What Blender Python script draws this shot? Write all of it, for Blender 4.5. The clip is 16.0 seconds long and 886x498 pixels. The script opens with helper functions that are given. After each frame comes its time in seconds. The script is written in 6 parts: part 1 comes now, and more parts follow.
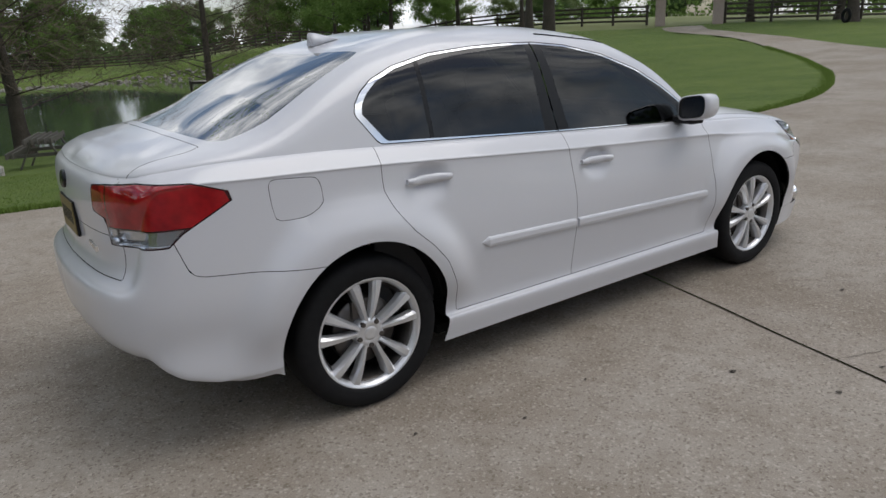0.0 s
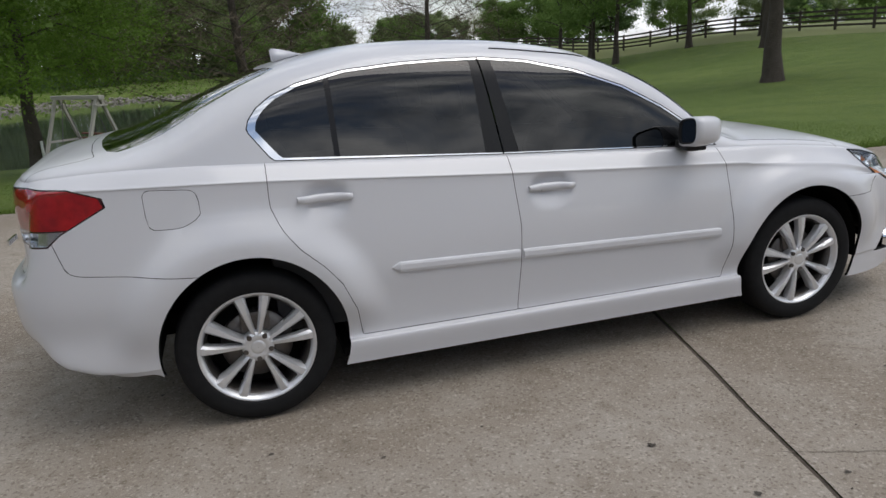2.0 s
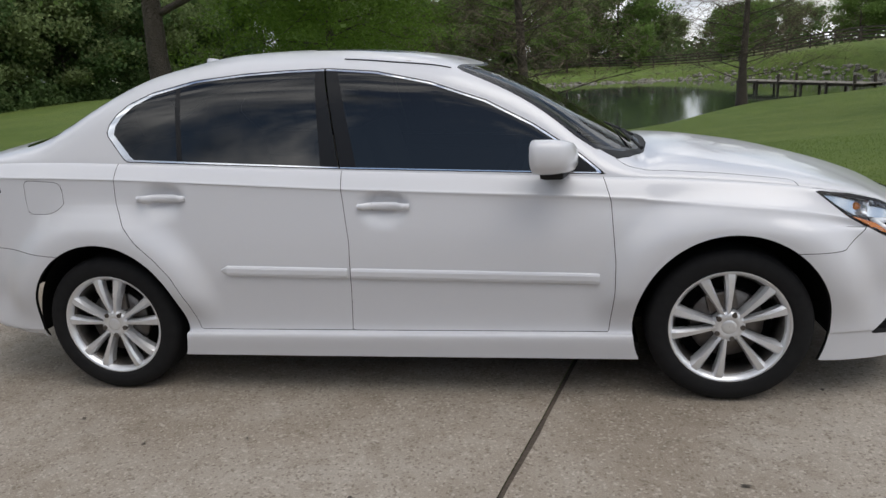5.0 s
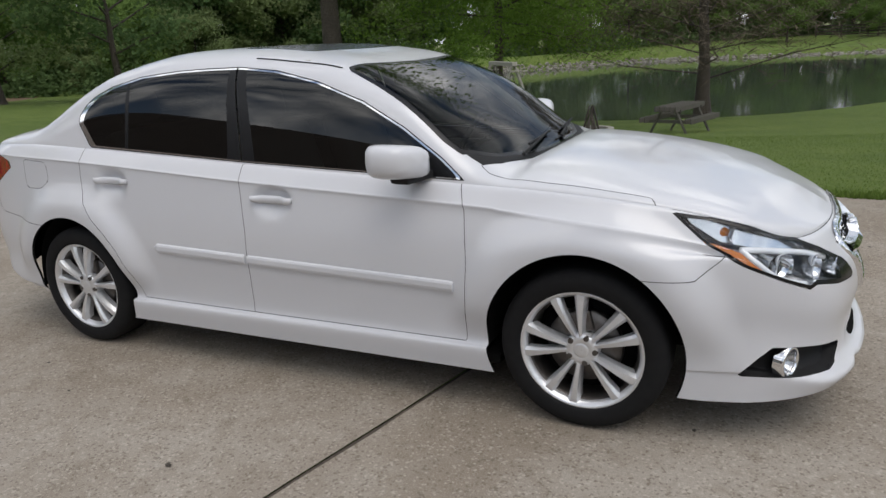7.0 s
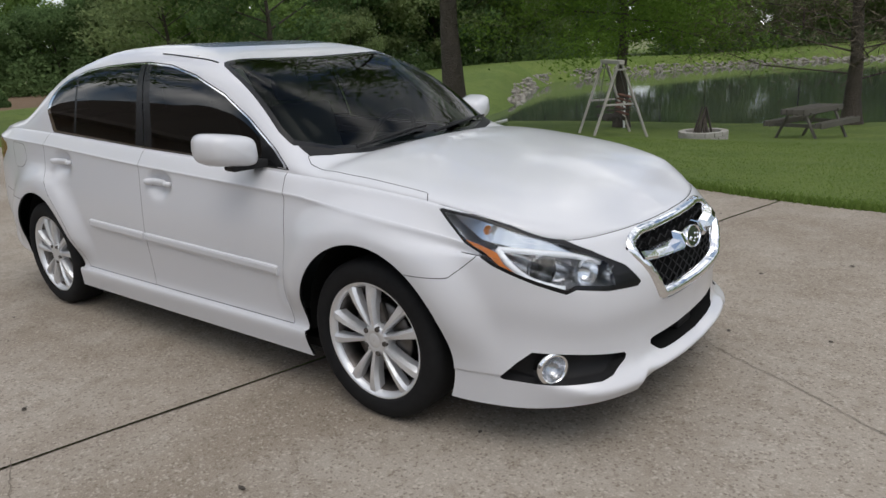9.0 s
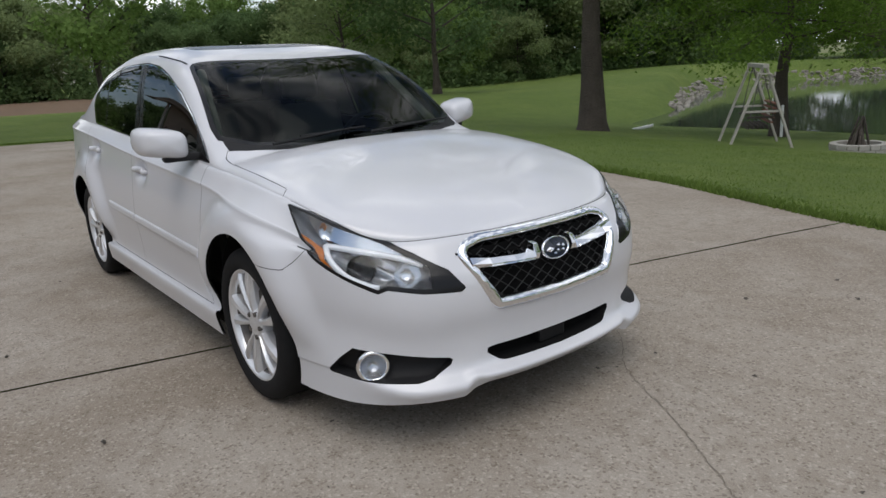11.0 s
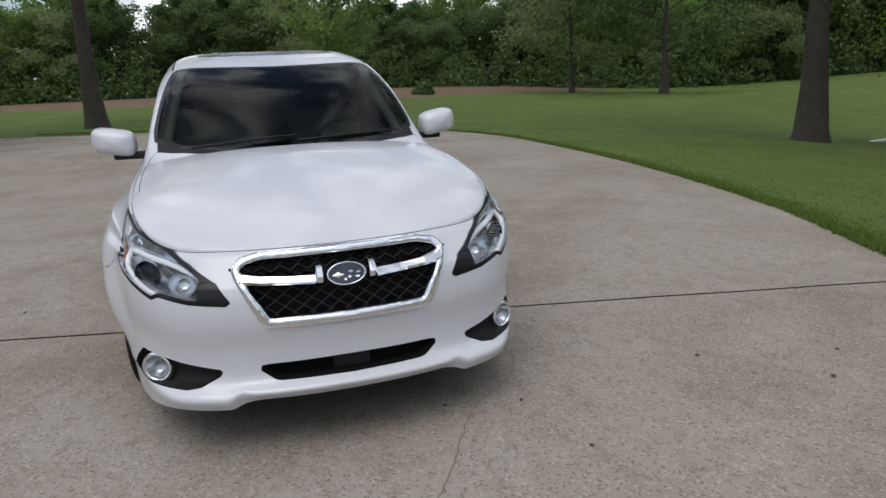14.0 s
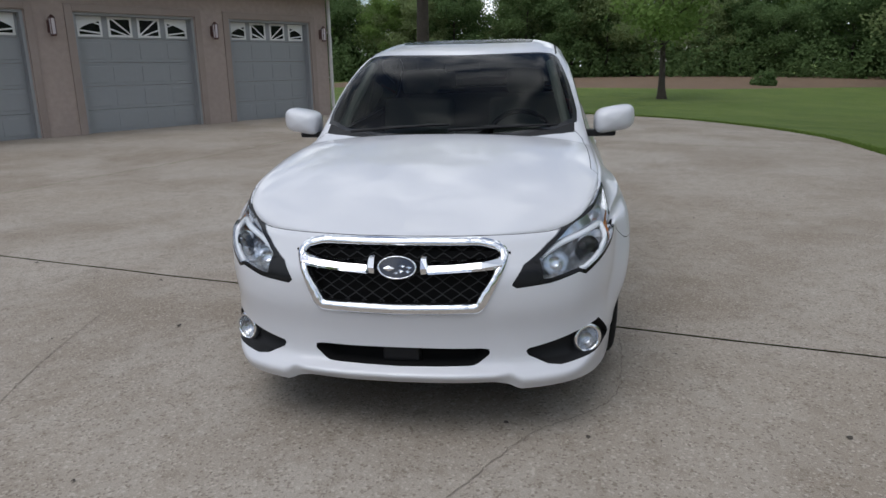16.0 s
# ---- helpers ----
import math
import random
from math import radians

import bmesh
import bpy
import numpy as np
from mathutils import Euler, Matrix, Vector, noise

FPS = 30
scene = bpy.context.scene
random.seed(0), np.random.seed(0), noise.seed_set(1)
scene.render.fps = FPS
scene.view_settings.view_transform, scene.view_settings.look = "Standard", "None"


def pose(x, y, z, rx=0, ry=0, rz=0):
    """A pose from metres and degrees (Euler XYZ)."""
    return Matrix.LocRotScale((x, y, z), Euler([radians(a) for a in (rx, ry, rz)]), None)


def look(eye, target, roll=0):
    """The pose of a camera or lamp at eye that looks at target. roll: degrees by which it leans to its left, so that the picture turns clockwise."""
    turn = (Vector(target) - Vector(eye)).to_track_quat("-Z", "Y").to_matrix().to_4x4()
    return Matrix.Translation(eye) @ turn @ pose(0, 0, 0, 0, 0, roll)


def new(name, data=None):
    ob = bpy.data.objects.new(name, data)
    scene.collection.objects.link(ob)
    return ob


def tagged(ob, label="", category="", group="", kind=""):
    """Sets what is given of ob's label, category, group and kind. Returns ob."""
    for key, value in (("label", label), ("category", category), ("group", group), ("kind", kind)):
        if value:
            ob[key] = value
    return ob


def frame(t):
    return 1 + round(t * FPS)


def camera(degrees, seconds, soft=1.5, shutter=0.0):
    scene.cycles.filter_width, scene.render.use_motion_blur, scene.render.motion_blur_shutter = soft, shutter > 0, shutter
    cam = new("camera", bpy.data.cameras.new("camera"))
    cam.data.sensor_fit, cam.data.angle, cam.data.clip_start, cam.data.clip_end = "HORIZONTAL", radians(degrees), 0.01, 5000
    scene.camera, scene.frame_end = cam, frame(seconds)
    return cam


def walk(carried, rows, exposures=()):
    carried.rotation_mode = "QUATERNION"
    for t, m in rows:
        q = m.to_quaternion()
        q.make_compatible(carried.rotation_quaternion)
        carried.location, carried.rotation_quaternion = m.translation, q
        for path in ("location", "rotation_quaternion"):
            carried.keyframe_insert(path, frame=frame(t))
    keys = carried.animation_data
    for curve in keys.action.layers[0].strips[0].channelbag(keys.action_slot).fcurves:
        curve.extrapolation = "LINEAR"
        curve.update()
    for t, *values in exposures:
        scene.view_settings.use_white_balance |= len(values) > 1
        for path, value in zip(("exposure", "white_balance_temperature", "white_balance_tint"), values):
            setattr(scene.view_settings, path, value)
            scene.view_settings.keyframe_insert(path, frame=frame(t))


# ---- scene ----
cam = camera(64.5, 16.0)
PATH = [
    (0, (-1.283, -3.176, 1.501), (-0.184, -1.612, 0.913), -2.70),
    (0.5, (-0.948, -3.382, 1.514), (0.052, -1.748, 0.938), -3.20),
    (1, (-0.589, -3.435, 1.491), (0.309, -1.745, 0.911), -3.00),
    (1.5, (-0.277, -3.52, 1.467), (0.475, -1.75, 0.918), -3.20),
    (2, (-0.011, -3.634, 1.476), (0.534, -1.788, 0.933), -3.10),
    (2.5, (0.282, -3.636, 1.448), (0.707, -1.761, 0.897), -2.90),
    (3, (0.577, -3.668, 1.448), (0.879, -1.762, 0.921), -2.80),
    (3.5, (0.928, -3.762, 1.473), (1.044, -1.836, 0.944), -3.05),
    (4, (1.351, -3.708, 1.47), (1.284, -1.789, 0.913), -3.58),
    (4.5, (1.669, -3.643, 1.442), (1.478, -1.724, 0.915), -3.31),
    (5, (2.096, -3.632, 1.442), (1.763, -1.73, 0.927), -3.39),
    (7.5, (3.721, -3.135, 1.499), (2.745, -1.483, 0.934), -3.68),
    (8, (4.047, -3.041, 1.483), (2.957, -1.459, 0.927), -3.64),
    (8.5, (4.324, -2.848, 1.423), (3.162, -1.318, 0.865), -3.67),
    (9, (4.602, -2.599, 1.397), (3.388, -1.105, 0.857), -3.74),
    (11.5, (5.584, -1.587, 1.325), (3.976, -0.513, 0.817), -3.30),
    (12, (5.684, -1.3, 1.317), (4.029, -0.296, 0.814), -3.30),
    (12.5, (5.883, -1.07, 1.319), (4.18, -0.142, 0.831), -3.30),
    (13, (5.988, -0.898, 1.335), (4.212, -0.125, 0.837), -2.70),
    (13.5, (6.011, -0.651, 1.327), (4.2, 0.033, 0.826), -2.60),
    (14, (6.125, -0.385, 1.34), (4.278, 0.207, 0.852), -2.50),
    (14.5, (6.229, -0.167, 1.353), (4.335, 0.241, 0.859), -2.20),
    (15, (6.159, 0.073, 1.325), (4.237, 0.288, 0.817), -2.10),
    (15.5, (6.093, 0.321, 1.334), (4.158, 0.336, 0.83), -1.80),
    (16, (6.074, 0.541, 1.346), (4.159, 0.256, 0.846), -1.10),
]
walk(cam, [(t, look(eye, target, roll)) for t, eye, target, roll in PATH],
     [(0, -.04, 6600, 10), (3, .08, 6700, 10), (7.3, .18, 6800, 10), (9.2, .18, 6800, 10), (11.3, .03, 6600, 10), (14, .03, 6500, 10), (16, .02, 6350, 10)])

# ---- world, sun ----
world = bpy.data.worlds.new("sky")
scene.world = world
world.use_nodes = True
wn, wl = world.node_tree.nodes, world.node_tree.links
wn.clear()
w_out = wn.new("ShaderNodeOutputWorld")
w_bg = wn.new("ShaderNodeBackground")
w_sky = wn.new("ShaderNodeTexSky")
w_sky.sky_type, w_sky.sun_disc = "NISHITA", False
SUN_ELEV, SUN_AZ = 64.0, 325.0
w_sky.sun_elevation, w_sky.sun_rotation = radians(SUN_ELEV), radians(90 - SUN_AZ)
w_sky.air_density, w_sky.dust_density = 1.0, 1.5
w_co = wn.new("ShaderNodeTexCoord")
w_map = wn.new("ShaderNodeMapping")
w_map.inputs["Scale"].default_value = (1.1, 2.4, 2.0)
w_noise = wn.new("ShaderNodeTexNoise")
w_noise.inputs["Scale"].default_value, w_noise.inputs["Detail"].default_value = 2.6, 9
w_noise.inputs["Roughness"].default_value, w_noise.inputs["Distortion"].default_value = 0.58, 0.5
w_ramp = wn.new("ShaderNodeValToRGB")
w_ramp.color_ramp.elements[0].position, w_ramp.color_ramp.elements[1].position = 0.40, 0.56
w_noise2 = wn.new("ShaderNodeTexNoise")
w_noise2.inputs["Scale"].default_value, w_noise2.inputs["Detail"].default_value = 5.0, 6
w_cl = wn.new("ShaderNodeValToRGB")
w_cl.color_ramp.elements[0].position, w_cl.color_ramp.elements[1].position = 0.3, 0.7
w_cl.color_ramp.elements[0].color, w_cl.color_ramp.elements[1].color = (2.2, 2.7, 3.5, 1), (14.6, 14.9, 15.4, 1)
w_mix = wn.new("ShaderNodeMix")
w_mix.data_type = "RGBA"
wl.new(w_co.outputs["Generated"], w_map.inputs["Vector"])
wl.new(w_map.outputs[0], w_noise.inputs["Vector"])
wl.new(w_map.outputs[0], w_noise2.inputs["Vector"])
wl.new(w_noise.outputs["Fac"], w_ramp.inputs["Fac"])
wl.new(w_noise2.outputs["Fac"], w_cl.inputs["Fac"])
wl.new(w_ramp.outputs[0], w_mix.inputs["Factor"])
wl.new(w_sky.outputs[0], w_mix.inputs["A"])
wl.new(w_cl.outputs[0], w_mix.inputs["B"])
wl.new(w_mix.outputs["Result"], w_bg.inputs["Color"])
w_bg.inputs["Strength"].default_value = 0.112
wl.new(w_bg.outputs[0], w_out.inputs[0])

sun = new("sun", bpy.data.lights.new("sun", "SUN"))
sun.data.energy, sun.data.angle, sun.data.color = 1.1, radians(45), (1.0, 0.985, 0.96)
sun.matrix_world = look((math.cos(radians(SUN_AZ)) * math.cos(radians(SUN_ELEV)), math.sin(radians(SUN_AZ)) * math.cos(radians(SUN_ELEV)),
                         math.sin(radians(SUN_ELEV))), (0, 0, 0))

# ---- materials ----


def material(name, color, rough=0.5, metal=0.0, coat=0.0, grain=None, bump=None, spec=0.5, space="Object", detail=6):
    """grain: (scale, amount, second scale, second amount, other colour); bump: (scale, strength, distance)."""
    m = bpy.data.materials.new(name)
    m.use_nodes = True
    nt, b = m.node_tree, m.node_tree.nodes["Principled BSDF"]
    b.inputs["Base Color"].default_value = (*color, 1)
    b.inputs["Roughness"].default_value, b.inputs["Metallic"].default_value = rough, metal
    b.inputs["Coat Weight"].default_value, b.inputs["Coat Roughness"].default_value = coat, 0.03
    b.inputs["Specular IOR Level"].default_value = spec
    co = nt.nodes.new("ShaderNodeTexCoord")
    if grain:
        s1, a1, s2, a2, other = grain
        last = None
        for k, (sc, am) in enumerate(((s1, a1), (s2, a2))):
            n = nt.nodes.new("ShaderNodeTexNoise")
            n.inputs["Scale"].default_value, n.inputs["Detail"].default_value = sc, detail
            nt.links.new(co.outputs[space], n.inputs["Vector"])
            r = nt.nodes.new("ShaderNodeMapRange")
            r.inputs["From Min"].default_value, r.inputs["From Max"].default_value = 0.35, 0.65
            r.inputs["To Max"].default_value = am
            nt.links.new(n.outputs["Fac"], r.inputs["Value"])
            x = nt.nodes.new("ShaderNodeMix")
            x.data_type = "RGBA"
            x.inputs["A"].default_value = (*color, 1)
            x.inputs["B"].default_value = (*other, 1)
            if last:
                nt.links.new(last, x.inputs["A"])
            nt.links.new(r.outputs[0], x.inputs["Factor"])
            last = x.outputs["Result"]
        nt.links.new(last, b.inputs["Base Color"])
    if bump:
        n = nt.nodes.new("ShaderNodeTexNoise")
        n.inputs["Scale"].default_value, n.inputs["Detail"].default_value = bump[0], 5
        nt.links.new(co.outputs[space], n.inputs["Vector"])
        p = nt.nodes.new("ShaderNodeBump")
        p.inputs["Strength"].default_value, p.inputs["Distance"].default_value = bump[1], bump[2]
        nt.links.new(n.outputs["Fac"], p.inputs["Height"])
        nt.links.new(p.outputs[0], b.inputs["Normal"])
    return m


def glass(name, tint, ior=1.5, rough=0.0, power=4.5):
    """A clear pane: what is behind it shows tinted, and it mirrors by Fresnel."""
    m = bpy.data.materials.new(name)
    m.use_nodes = True
    nt = m.node_tree
    nt.nodes.clear()
    out = nt.nodes.new("ShaderNodeOutputMaterial")
    tr, gl = nt.nodes.new("ShaderNodeBsdfTransparent"), nt.nodes.new("ShaderNodeBsdfGlossy")
    lw, pw, ma, mx = nt.nodes.new("ShaderNodeLayerWeight"), nt.nodes.new("ShaderNodeMath"), nt.nodes.new("ShaderNodeMath"), nt.nodes.new("ShaderNodeMixShader")
    tr.inputs[0].default_value = (*tint, 1)
    gl.inputs["Roughness"].default_value = rough
    f0 = ((ior - 1) / (ior + 1)) ** 2
    lw.inputs[0].default_value = .5
    pw.operation, ma.operation = "POWER", "MULTIPLY_ADD"
    pw.inputs[1].default_value, ma.inputs[1].default_value, ma.inputs[2].default_value = power, 1 - f0, f0
    nt.links.new(lw.outputs["Facing"], pw.inputs[0])
    nt.links.new(pw.outputs[0], ma.inputs[0])
    nt.links.new(ma.outputs[0], mx.inputs[0])
    nt.links.new(tr.outputs[0], mx.inputs[1])
    nt.links.new(gl.outputs[0], mx.inputs[2])
    nt.links.new(mx.outputs[0], out.inputs[0])
    return m


PAINT = material("white_pearl_paint", (0.615, 0.62, 0.65), 0.30, 0.0, 0.7, grain=(900, 0.10, 3, 0.04, (0.54, 0.55, 0.585)))
PLASTIC = material("black_plastic", (0.014, 0.014, 0.015), 0.6, spec=0.25, bump=(400, 0.15, 0.002))
GLOSS_BLACK = material("gloss_black", (0.008, 0.008, 0.009), 0.25, spec=0.3)
RUBBER = material("tyre_rubber", (0.008, 0.008, 0.009), 0.8, spec=0.2, grain=(30, 0.3, 4, 0.2, (0.018, 0.018, 0.018)), bump=(250, 0.2, 0.002))
ALLOY = material("silver_alloy", (0.74, 0.75, 0.77), 0.33, 0.6, 0.3, grain=(60, 0.15, 8, 0.1, (0.5, 0.5, 0.52)))
STEEL = material("brake_steel", (0.16, 0.155, 0.15), 0.45, 0.9, grain=(40, 0.4, 9, 0.3, (0.08, 0.06, 0.05)))
CHROME = material("chrome", (0.85, 0.86, 0.88), 0.06, 1.0)
# near-black for underbody parts; also paints shade into gaps and recesses
SHADOW = material("underbody_and_shade", (0.008, 0.008, 0.008), 0.95, spec=0.1)
MIRROR = material("mirror_face", (0.30, 0.31, 0.33), 0.02, 1.0)
TINT = glass("tinted_glass", (0.055, 0.06, 0.065), 1.70)
REAR_TINT = glass("rear_tinted_glass", (0.05, 0.055, 0.06), 2.35, power=1.7)
CLEAR = glass("windscreen_glass", (0.24, 0.28, 0.275), 1.33, power=5.6)
LENS = glass("clear_lens", (0.93, 0.95, 0.97), 1.45)
RED_LENS = material("red_lens", (0.40, 0.010, 0.014), 0.10, coat=1.0, grain=(30, 0.5, 9, 0.6, (0.16, 0.003, 0.006)))
TAIL_EDGE = material("lens_border", (0.045, 0.003, 0.005), 0.12, coat=1.0)
AMBER = material("amber_lens", (0.55, 0.16, 0.02), 0.15, coat=0.6)
LAMP_SHELL = material("lamp_shell", (0.66, 0.67, 0.69), 0.22, 0.85, grain=(14, .35, 40, .3, (0.20, 0.20, 0.22)))
LAMP_GUIDE = material("light_guide", (0.82, 0.83, 0.85), 0.25, coat=.6)
LAMP_WHITE = material("lamp_reflector", (0.75, 0.77, 0.80), 0.16, 0.9)
SEAT = material("cream_leather", (0.52, 0.47, 0.39), 0.55, bump=(120, 0.2, 0.002))
DASH = material("dash_plastic", (0.05, 0.052, 0.056), 0.6)
JOINT = material("joint_sealant", (0.105, 0.083, 0.062), 0.95, grain=(9, .6, 60, .5, (0.035, 0.028, 0.022)), bump=(80, .6, .01))

# ---- helpers of this scene ----


def mesh_of(name, verts, faces, mat, smooth=True):
    me = bpy.data.meshes.new(name)
    me.from_pydata([tuple(v) for v in verts], [], faces)
    me.validate()
    if smooth:
        me.polygons.foreach_set("use_smooth", [True] * len(me.polygons))
    for m in mat if isinstance(mat, (list, tuple)) else [mat]:
        me.materials.append(m)
    me.update()
    return me


def obj(name, me, parent=None, label="", m=None):
    ob = new(name, me)
    if parent:
        ob.parent = parent
    if m is not None:
        ob.matrix_basis = m
    return tagged(ob, label)


def part(name, bm, mat, parent, label="", smooth=False):
    """One mesh object under a thing or part, from a bmesh."""
    me = bpy.data.meshes.new(name)
    bm.to_mesh(me)
    bm.free()
    if smooth:
        me.polygons.foreach_set("use_smooth", [True] * len(me.polygons))
    me.materials.append(mat)
    return obj(name, me, parent, label)


def box(bm, x0, y0, z0, x1, y1, z1, bevel=0.0, m=None):
    r = bmesh.ops.create_cube(bm, size=1, matrix=(m or Matrix()) @ Matrix.Translation(((x0 + x1) / 2, (y0 + y1) / 2, (z0 + z1) / 2)) @ Matrix.Diagonal((x1 - x0, y1 - y0, z1 - z0, 1)))
    if bevel:
        es = list({e for v in r["verts"] for e in v.link_edges})
        bmesh.ops.bevel(bm, geom=es, offset=bevel, segments=2, affect="EDGES", profile=0.6)
    return bm


def rod(bm, a, b, r0, r1=None, n=8):
    a, b = Vector(a), Vector(b)
    d = b - a
    m = Matrix.Translation((a + b) / 2) @ d.to_track_quat("Z", "Y").to_matrix().to_4x4()
    bmesh.ops.create_cone(bm, segments=n, radius1=r0, radius2=r0 if r1 is None else r1, depth=d.length, cap_ends=True, matrix=m)
    return bm


def lathe(profile, n, axis="Y"):
    """Verts and faces of a profile of (radius, along) turned round an axis."""
    v, fc = [], []
    for k in range(n):
        a = 2 * math.pi * k / n
        for r, h in profile:
            v.append((r * math.cos(a), h, r * math.sin(a)) if axis == "Y" else (r * math.cos(a), r * math.sin(a), h))
    p = len(profile)
    for k in range(n):
        j = (k + 1) % n
        for i in range(p - 1):
            fc.append((k * p + i, j * p + i, j * p + i + 1, k * p + i + 1))
    return v, fc


def spline(pts, n):
    """Catmull-Rom through points, n samples even in length."""
    P = np.array(pts, float)
    Q = np.vstack([2 * P[0] - P[1], P, 2 * P[-1] - P[-2]])
    out = []
    for i in range(len(P) - 1):
        t = np.linspace(0, 1, 24, endpoint=False)[:, None]
        a, b, c, d = Q[i:i + 4]
        out.append(0.5 * (2 * b + (c - a) * t + (2 * a - 5 * b + 4 * c - d) * t**2 + (3 * b - a - 3 * c + d) * t**3))
    out = np.vstack(out + [P[-1:]])
    s = np.concatenate([[0], np.cumsum(np.linalg.norm(np.diff(out, axis=0), axis=1))])
    t = np.linspace(0, s[-1], n)
    return np.stack([np.interp(t, s, out[:, k]) for k in range(P.shape[1])], 1)


def rounded(poly, r, n=6):
    """A closed polygon with its corners rounded off."""
    out = []
    for k, c in enumerate(poly):
        c = Vector(c)
        a, b = Vector(poly[k - 1]) - c, Vector(poly[(k + 1) % len(poly)]) - c
        a, b = c + a.normalized() * min(r, a.length * .45), c + b.normalized() * min(r, b.length * .45)
        out += [tuple(a.lerp(c, t).lerp(c.lerp(b, t), t)) for t in np.linspace(0, 1, n)]
    return out


def smooth_step(a, b, x):
    t = np.clip((np.asarray(x, float) - a) / (b - a), 0, 1)
    return t * t * (3 - 2 * t)


def poly_dist(px, py, poly, closed=True):
    """Distance to a polyline, negative inside it where it is closed."""
    P = np.asarray(poly, float)
    A, B = (P, np.roll(P, -1, 0)) if closed else (P[:-1], P[1:])
    best = np.full(len(px), 1e9)
    inside = np.zeros(len(px), bool)
    for (ax, ay), (bx, by) in zip(A, B):
        dx, dy = bx - ax, by - ay
        t = np.clip(((px - ax) * dx + (py - ay) * dy) / (dx * dx + dy * dy + 1e-12), 0, 1)
        best = np.minimum(best, np.hypot(px - ax - t * dx, py - ay - t * dy))
        if closed and ay != by:
            inside ^= ((ay > py) != (by > py)) & (px < (bx - ax) * (py - ay) / (by - ay) + ax)
    return np.where(inside, -best, best) if closed else best


class Shell:
    """A surface of polygons whose vertices carry extra coordinates; it can be cut along any function of them."""

    def __init__(self, co, faces, names):
        self.co, self.faces, self.keys = np.asarray(co, float), [tuple(q) for q in faces], {k: set() for k in names}
        self.tag = [{} for _ in self.faces]

    def cut(self, name, fn):
        """Split every face along fn = 0; faces where it is negative get the tag name."""
        val = np.asarray(fn(self.co), float)
        val[np.abs(val) < 1e-6] = 1e-6
        ends = sorted({(min(i, j), max(i, j)) for q in self.faces for i, j in zip(q, q[1:] + q[:1]) if (val[i] < 0) != (val[j] < 0)})
        fresh = {}
        if ends:
            A, B = self.co[[a for a, b in ends]], self.co[[b for a, b in ends]]
            lo, hi, sa = np.zeros(len(A)), np.ones(len(A)), val[[a for a, b in ends]] < 0
            for _ in range(11):
                t = (lo + hi) / 2
                near = (np.asarray(fn(A * (1 - t[:, None]) + B * t[:, None]), float) < 0) == sa
                lo, hi = np.where(near, t, lo), np.where(near, hi, t)
            t = ((lo + hi) / 2)[:, None]
            fresh = dict(zip(ends, A * (1 - t) + B * t))
        co, made, faces, tags = list(self.co), {}, [], []
        for q, tg in zip(self.faces, self.tag):
            sg = [val[i] < 0 for i in q]
            if all(sg) or not any(sg):
                faces.append(q)
                tags.append({**tg, name: sg[0]})
                continue
            halves = ([], [])
            for i, j in zip(q, q[1:] + q[:1]):
                halves[int(val[i] < 0)].append(i)
                if (val[i] < 0) != (val[j] < 0):
                    key = (min(i, j), max(i, j))
                    if key not in made:
                        made[key] = len(co)
                        co.append(fresh[key])
                    halves[0].append(made[key])
                    halves[1].append(made[key])
            for side, h in enumerate(halves):
                if len(h) >= 3:
                    faces.append(tuple(h))
                    tags.append({**tg, name: bool(side)})
        self.co, self.faces, self.tag = np.array(co), faces, tags

    def mesh(self, name, pick, mat, flip=False, mirror=False, thick=0.0):
        """The mesh of the faces whose tags pick() takes."""
        fs = [q for q, tg in zip(self.faces, self.tag) if pick(tg)]
        used = sorted({i for q in fs for i in q})
        at = {i: k for k, i in enumerate(used)}
        v = self.co[used, :3].copy() if used else np.zeros((0, 3))
        if mirror:
            v[:, 1] *= -1
        fs = [tuple(at[i] for i in (q[::-1] if flip != mirror else q)) for q in fs]
        return mesh_of(name, v, fs, mat)

# ---- the car ----
CAR_Y = 0.022
car = tagged(new("car"), "white four-door sedan with tinted side windows parked on the concrete drive", "car")
car.location = (0, CAR_Y, 0)
car.scale = (1.006, 1, 1)
AXLES, HUB_Y, HUB_Z = (0.0, 2.75), 0.825, 0.328
OUTLINE = spline([(-.972, 0), (-.962, .25), (-.935, .48), (-.875, .65), (-.76, .75), (-.55, .805), (-.3, .83), (0, .842), (.5, .842), (1.2, .842), (2.0, .84),
                  (2.4, .84), (2.75, .842), (3.0, .834), (3.2, .812), (3.38, .762), (3.52, .672), (3.61, .555), (3.67, .39), (3.705, .20), (3.715, 0)], 340)


def table(pts, n=400):
    P = spline(pts, n)
    return lambda x: np.interp(x, P[:, 0], P[:, 1])


